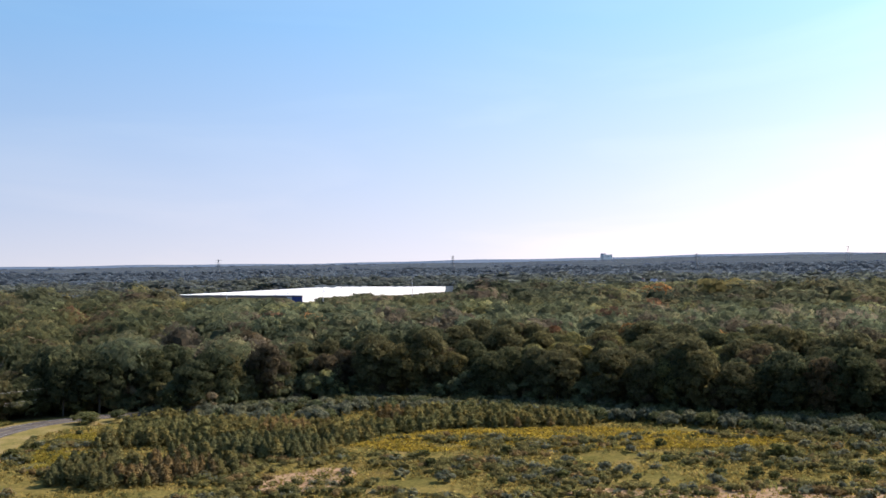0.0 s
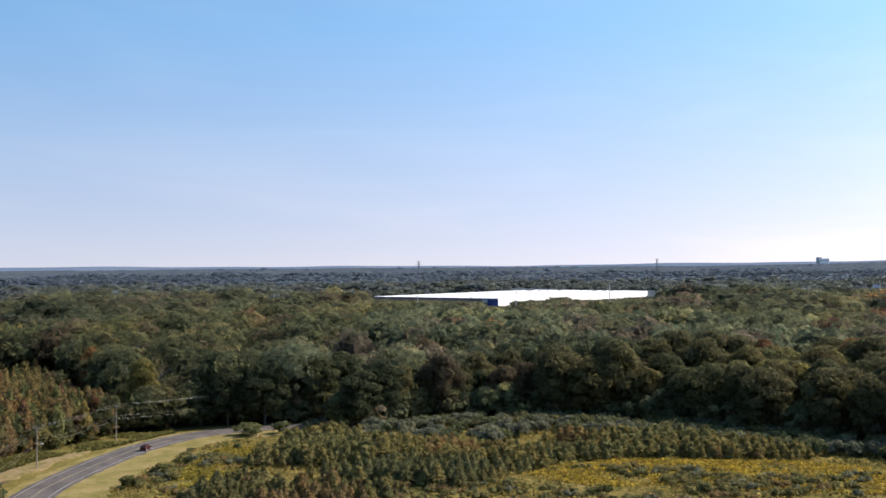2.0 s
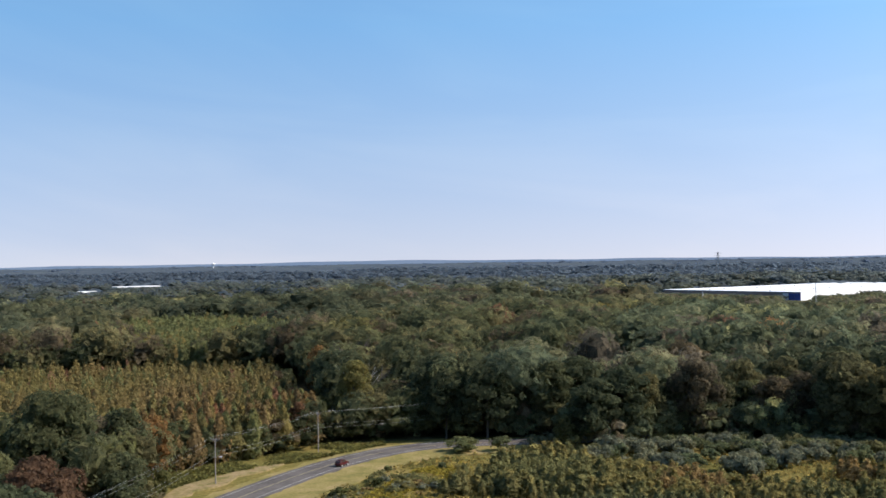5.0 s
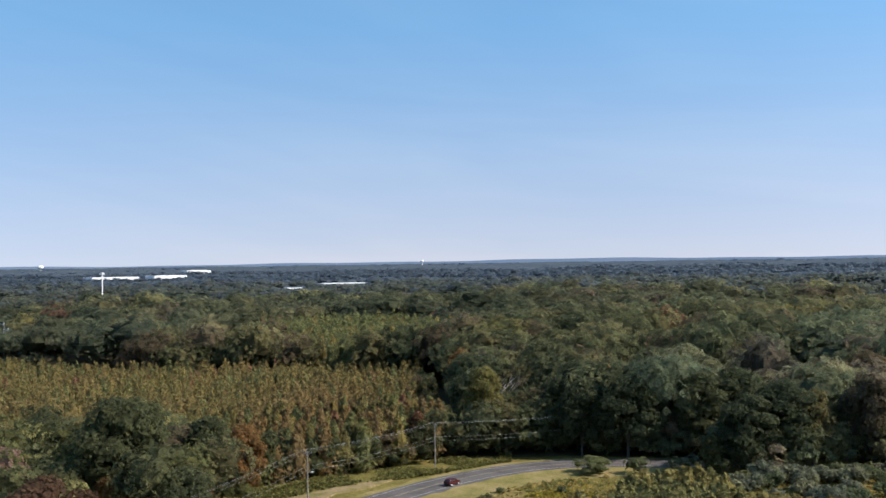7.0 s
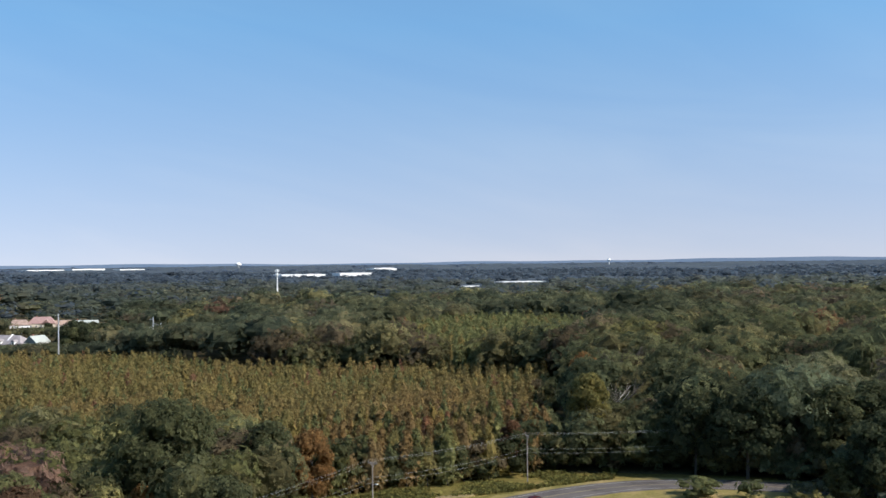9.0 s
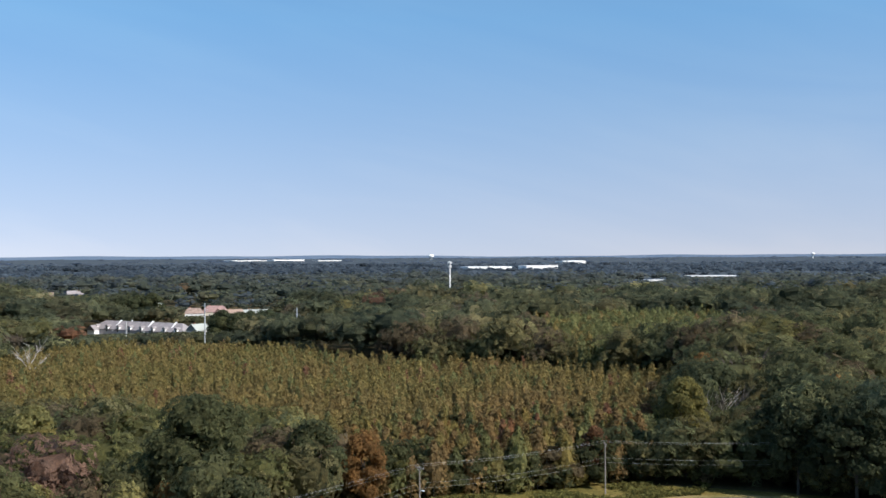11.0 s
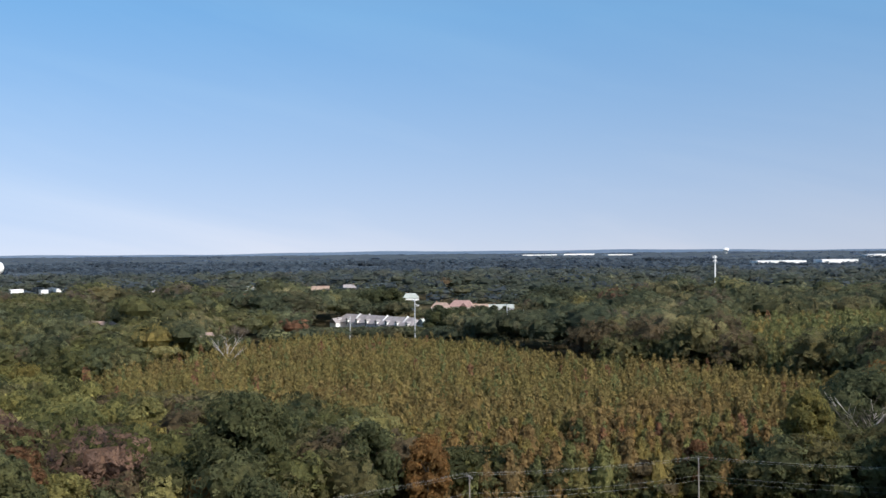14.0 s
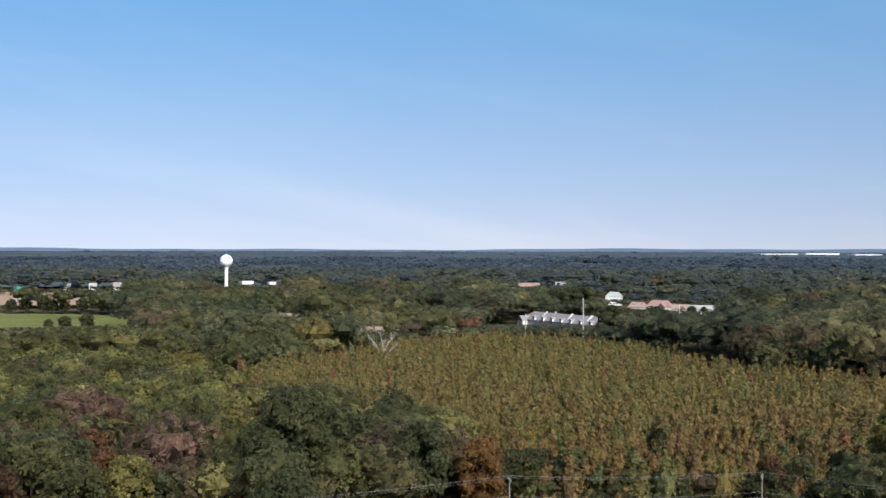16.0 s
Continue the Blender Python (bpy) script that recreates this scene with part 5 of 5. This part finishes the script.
def townhouses():
    """A row of townhouses whose white firewalls stand above the grey roof."""
    l, w, h, rise = 86.0, 14.0, 4.9, 5.4
    ob = thing("townhouse_row", "row of grey-roofed townhouses with white firewalls", "townhouses", (-698.3, 424.4, -0.3), 26.0)
    part("wall", bm_box(0, 0, h / 2, l, w, h), MAUVE, ob, "grey-mauve siding")
    part("roof", gable_roof(l, w, h, rise, hip=7.0), SHINGLE, ob, "grey shingle roof")
    front = gable_roof(8.0, 7.0, h - 0.4, 3.0, 0.3)
    bmesh.ops.transform(front, matrix=pose(-l / 2 + 5, -w / 2 - 0.5, 0, 0, 0, 90), verts=front.verts)
    part("porch_roof", front, SHINGLE, ob)
    part("porch_gable", poly_mesh(bmesh.new(), [(-l / 2 + 1.6, -w / 2 - 4.3, 0), (-l / 2 + 8.4, -w / 2 - 4.3, 0), (-l / 2 + 8.4, -w / 2 - 4.3, h - 0.4), (-l / 2 + 5, -w / 2 - 4.3, h + 2.2), (-l / 2 + 1.6, -w / 2 - 4.3, h - 0.4),
                                                (-l / 2 + 1.6, -w / 2, 0), (-l / 2 + 8.4, -w / 2, 0), (-l / 2 + 8.4, -w / 2, h - 0.4), (-l / 2 + 5, -w / 2, h + 2.2), (-l / 2 + 1.6, -w / 2, h - 0.4)],
                                  [(0, 1, 2, 3, 4), (5, 6, 7, 8, 9), (0, 1, 6, 5), (1, 2, 7, 6), (2, 3, 8, 7), (3, 4, 9, 8), (4, 0, 5, 9)]), WHITE, ob, "white front gable")
    for k in (-0.244, 0.105, 0.355):
        x = l * k
        y, t = w / 2 + 0.9, 0.5
        part("firewall", poly_mesh(bmesh.new(), [(x - t, -y, h - 0.6), (x - t, y, h - 0.6), (x - t, 0, h + rise + 1.0), (x + t, -y, h - 0.6), (x + t, y, h - 0.6), (x + t, 0, h + rise + 1.0)],
                                   [(0, 1, 2), (3, 4, 5), (0, 1, 4, 3), (1, 2, 5, 4), (2, 0, 3, 5)]), WHITE, ob, "white firewall standing above the roof")
    for k in range(8):
        x = -l / 2 + l * (k + 0.5) / 8
        d = part("dormer", bm_box(x, -w / 2 + 1.2, h + 1.0, 2.3, 3.2, 2.2), WHITE, ob, "white dormer")
        dr = gable_roof(3.4, 2.5, h + 2.1, 1.0, 0.2)
        bmesh.ops.transform(dr, matrix=pose(x, -w / 2 + 1.2, 0, 0, 0, 90), verts=dr.verts)
        part("dormer_roof", dr, SHINGLE, d)
        part("pane", bm_box(x, -w / 2 - 0.43, h + 1.1, 1.2, 0.06, 1.2), GLASS, d)
        for zz in (1.6, 4.3):
            fr = part("window", bm_box(x - 0.4, -w / 2 - 0.04, zz, 1.5, 0.1, 1.5), WHITE, ob)
            part("pane", bm_box(x - 0.4, -w / 2 - 0.1, zz, 1.2, 0.04, 1.2), GLASS, fr)
        part("door", bm_box(x + 1.6, -w / 2 - 0.05, 1.2, 1.0, 0.1, 2.1), BRICK, ob)
    part("chimney", bm_box(-l * 0.13, 0.5, h + rise + 0.3, 0.9, 0.9, 1.6), WHITE, ob)
    return ob


townhouses()
house(-655, 447, 116, 12, 9, 6.0, 4.0, WHITE, PALEROOF, "white house with a pale roof beside the townhouses", windows=3)
house(-684, 241, 84, 24, 9, 8.6, 3.2, BRICK, OLDROOF, "long weathered reddish house among trees", windows=8, chimney=False)
house(-852, 531, 62, 20, 13, 7.0, 5.0, CREAM, PINKROOF, "large cream house with a faded red roof among trees", wing=7, hip=4)
house(-846, 545, 78, 14, 10, 5.4, 3.4, CREAM, TANROOF, "cream house with a tan shingle roof among trees", wing=4)
house(-850, 512, 70, 15, 11, 6.4, 4.2, WHITE, OLDROOF, "white house with a brown roof among trees", windows=4, hip=3)
house(-852, 566, 72, 22, 10, 4.6, 3.2, MAUVE, PALEROOF, "long grey house with a pale roof among trees", windows=5)
house(-1012, 528, 75, 16, 11, 8.0, 4.4, WHITE, PALEROOF, "white house with a pale roof among trees", hip=4)
house(-123, 526, 62, 11, 8, 7.0, 2.6, CREAM, CREAM, "small cream house with a pale roof inside the wood", windows=3)


# dark trees beside the townhouses and among the houses
for bx, by, bh in ((-760, 449, 27), (-764, 440, 26), (-768, 432, 25), (-814, 520, 9.5), (-812, 546, 10), (-815, 557, 9), (-808, 536, 7), (-544, 422, 21), (-541, 430, 23.5), (-538, 439, 23), (-553, 425, 24), (-549, 437, 22), (-534, 449, 22), (-546, 448, 24)):
    plant(("dark", int(by) % 3), bx, by, bh, 1.15, by * 31.0)


# ---- far things ----
r3 = random.Random(9)
for bx, by, bw, bd, bt, look_kind in FAR_BUILDINGS:
    tz = float(terrain(bx, by))
    facing = math.degrees(math.atan2(by - 200, bx)) + 90
    if look_kind == "house" or look_kind == "long":
        house(bx, by, facing + r3.uniform(-15, 15), bw, bd, (bt - tz) * 0.62, (bt - tz) * 0.38, r3.choice((WHITE, CREAM, MAUVE)), (r3.choice((PALEROOF, SHINGLE, MAUVE)) if look_kind == "house" else TANROOF),
              "distant pale house among trees" if look_kind == "house" else "distant long house with a tan roof among trees", windows=3, group="distant houses")
        continue
    hh = bt - tz
    ob = thing("distant_warehouse" if look_kind == "store" else "distant_building", "distant low white commercial building among trees" if look_kind == "block" else "distant long white flat-roofed warehouse among trees",
               "building", (bx, by, tz - 0.5), facing + 28 + r3.uniform(-6, 6), "distant buildings")
    part("wall", bm_box(0, 0, hh / 2, bw, bd, hh), WHITE, ob)
    part("roof", bm_box(0, 0, hh + 0.2, bw + 1, bd + 1, 0.6, bevel=0.1), ROOFWHITE, ob, "white roof")
    for k in range(max(2, int(bw / 14))):
        part("dock_door", bm_box(-bw / 2 + bw * (k + 0.5) / max(2, int(bw / 14)), -bd / 2 - 0.1, 2.0, 3.4, 0.3, 3.6), MAUVE, ob)
water_tower(-3380, 2282, 10, 50, 11, "white water tower on the horizon", ball=False)
water_tower(-2498, 3282, 12, 46, 7, "small white water tower on the horizon", ball=False)
for px, py, top, h in ((-482, 2351, 63, 46), (27, 3000, 66, 46), (630, 2728, 63, 44), (832, 2251, 73, 52)):
    lattice_pylon(px, py, top - h, h, "grey lattice pylon rising above the far woods")


def hill_building(x, y, z):
    ob = thing("hilltop_building", "grey blocky building on the far hill", "building", (x, y, z), 20)
    part("wall", bm_box(0, 0, 9, 40, 26, 18, bevel=0.4), WHITE, ob)
    part("wing", bm_box(-14, 0, 12, 12, 20, 24, bevel=0.4), MAUVE, ob)
    part("roof", bm_box(6, 0, 18.4, 29, 27, 0.8), GREYSTEEL, ob)
    for k in range(6):
        part("window", bm_box(-16 + 6.4 * k, -13.1, 11, 3.2, 0.3, 2.2), GLASS, ob)
    return ob


hill_building(648, 4352, 47)


def raised_tank(x, y, top):
    ob = thing("raised_tank", "bright green tank on white legs beside the field", "tank", (x, y, 0))
    part("tank", tube(bmesh.new(), (0, 0, top - 6), (0, 0, top), 4.4, 4.4, 20), GREENPAINT, ob, "bright green drum")
    part("lid", tube(bmesh.new(), (0, 0, top), (0, 0, top + 0.8), 4.5, 1.0, 20), GREENPAINT, ob)
    for k in range(4):
        a = radians(45 + 90 * k)
        part("leg", tube(bmesh.new(), (math.cos(a) * 4.2, math.sin(a) * 4.2, -0.3), (math.cos(a) * 3.6, math.sin(a) * 3.6, top - 6), 0.3, 0.3, 8), WHITE, ob)
    return ob


raised_tank(-1091, -65, 14.6)
house(-516, 290, 72, 17, 8, 12.2, 2.8, MAUVE, OLDROOF, "long house with a weathered tan roof beside a dead tree", windows=3, chimney=False)
for bx, by, bh in ((-505, 279, 14.2), (-504, 285, 13.8), (-503, 291, 14.0), (-502, 297, 14.4), (-500, 302, 15.0)):
    plant(("olive" if by % 2 else "mid", 1), bx, by, bh, 1.1, by * 31.0)
for bx, by, bh in ((-676, 6, 10.5), (-673, 15, 12), (-677, 24, 9.5), (-680, 84, 9), (-682, 94, 11), (-690, 106, 12)):
    plant(("mid" if by % 3 else "olive", 2), bx, by, bh, 1.2, by * 31.0)
for i, (hx, hy, hh) in enumerate(((-883, -5, 9), (-882, 7, 10), (-882, 22, 11), (-880, 30, 9), (-881, 39, 8), (-878, 54, 10), (-880, 72, 9), (-876, 79, 11), (-872, 92, 8), (-868, 106, 12), (-860, 116, 11), (-852, 128, 12), (-846, 140, 11))):
    plant(("dark" if i < 8 else "mid", i % 3), hx, hy, hh * 1.4, 1.15, 40.0 * i, "rounded dark green tree in the hedgerow behind the field")


def far_hills():
    """A low rim of hills where the country meets the sky, with a haze-blue glow of its own."""
    n, pts, faces = 400, [], []
    for i in range(n):
        a = 2 * math.pi * i / n
        top = 50 + 3.0 * math.sin(a * 9) + 2.0 * math.sin(a * 23 + 1) + 1.2 * math.sin(a * 61)
        az = (math.degrees(a) + 180) % 360 - 180
        top += 13 * float(smooth(3, 20, az)) * float(smooth(-70, -45, -az))
        pts += [(4795 * math.sin(a), 150 + 4795 * math.cos(a), -5), (4800 * math.sin(a), 150 + 4800 * math.cos(a), top)]
    for i in range(n):
        j = (i + 1) % n
        faces.append((2 * i, 2 * j, 2 * j + 1, 2 * i + 1))
    me = bpy.data.meshes.new("backdrop")
    me.from_pydata(pts, [], faces)
    m, nt, b = nodes_of("haze_blue_glow", 1.0, 0, 0)
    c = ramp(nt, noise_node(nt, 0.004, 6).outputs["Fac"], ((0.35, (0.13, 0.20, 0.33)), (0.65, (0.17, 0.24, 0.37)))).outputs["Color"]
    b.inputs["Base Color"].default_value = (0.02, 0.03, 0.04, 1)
    # emission stands in for the blue of distance haze
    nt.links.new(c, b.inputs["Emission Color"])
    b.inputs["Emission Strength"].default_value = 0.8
    me.materials.append(m)
    return tagged(new("backdrop", me), "low wooded hills along the horizon, glowing haze blue", "hills", kind="structure")


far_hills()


# ---- car ----
def car(x, y, turn):
    ob = thing("car", "dark red sport utility car on the road", "car", (x, y, 0.16), turn)
    pr = [(-2.25, 0.45), (-2.3, 0.95), (-2.15, 1.1), (-1.95, 1.55), (-1.6, 1.72), (0.35, 1.70), (1.05, 1.12), (2.15, 0.95), (2.3, 0.7), (2.25, 0.38)]
    bm = bmesh.new()
    a = [bm.verts.new((px, -0.9, pz)) for px, pz in pr]
    b = [bm.verts.new((px, 0.9, pz)) for px, pz in pr]
    for i in range(3, 7):
        a[i].co.y, b[i].co.y = (-0.72, 0.72) if i < 6 else (-0.84, 0.84)
    bm.faces.new(a)
    bm.faces.new(b[::-1])
    for i in range(len(pr)):
        j = (i + 1) % len(pr)
        bm.faces.new((a[j], a[i], b[i], b[j]))
    bmesh.ops.recalc_face_normals(bm, faces=bm.faces)
    bmesh.ops.bevel(bm, geom=list(bm.edges), offset=0.05, segments=2, affect="EDGES")
    part("body", bm, REDPAINT, ob)
    part("windscreen", poly_mesh(bmesh.new(), [(0.42, -0.68, 1.66), (0.42, 0.68, 1.66), (1.02, 0.76, 1.17), (1.02, -0.76, 1.17), (0.45, -0.68, 1.68), (0.45, 0.68, 1.68), (1.05, 0.76, 1.19), (1.05, -0.76, 1.19)],
                               [(0, 1, 2, 3), (4, 5, 6, 7), (0, 1, 5, 4), (1, 2, 6, 5), (2, 3, 7, 6), (3, 0, 4, 7)]), GLASS, ob)
    part("rear_window", bm_box(-2.06, 0, 1.36, 0.08, 1.3, 0.4), GLASS, ob)
    for s in (-1, 1):
        part("side_window", bm_box(-0.75, s * 0.80, 1.36, 2.1, 0.06, 0.38), GLASS, ob)
        part("headlight", bm_box(2.22, s * 0.62, 0.82, 0.12, 0.36, 0.16, bevel=0.03), WHITE, ob)
        part("tail_light", bm_box(-2.28, s * 0.72, 1.0, 0.08, 0.22, 0.3), REDPAINT, ob)
        part("mirror", bm_box(0.8, s * 1.0, 1.2, 0.18, 0.2, 0.16, bevel=0.03), REDPAINT, ob)
        for wx in (-1.4, 1.42):
            wh = part("wheel", tube(bmesh.new(), (wx, s * 0.66, 0.36), (wx, s * 0.92, 0.36), 0.36, 0.36, 20), TYRE, ob)
            part("rim", tube(bmesh.new(), (wx, s * 0.90, 0.36), (wx, s * 0.935, 0.36), 0.22, 0.22, 14), GALV, wh)
    return ob


car(-146.6, 352.5, 91)
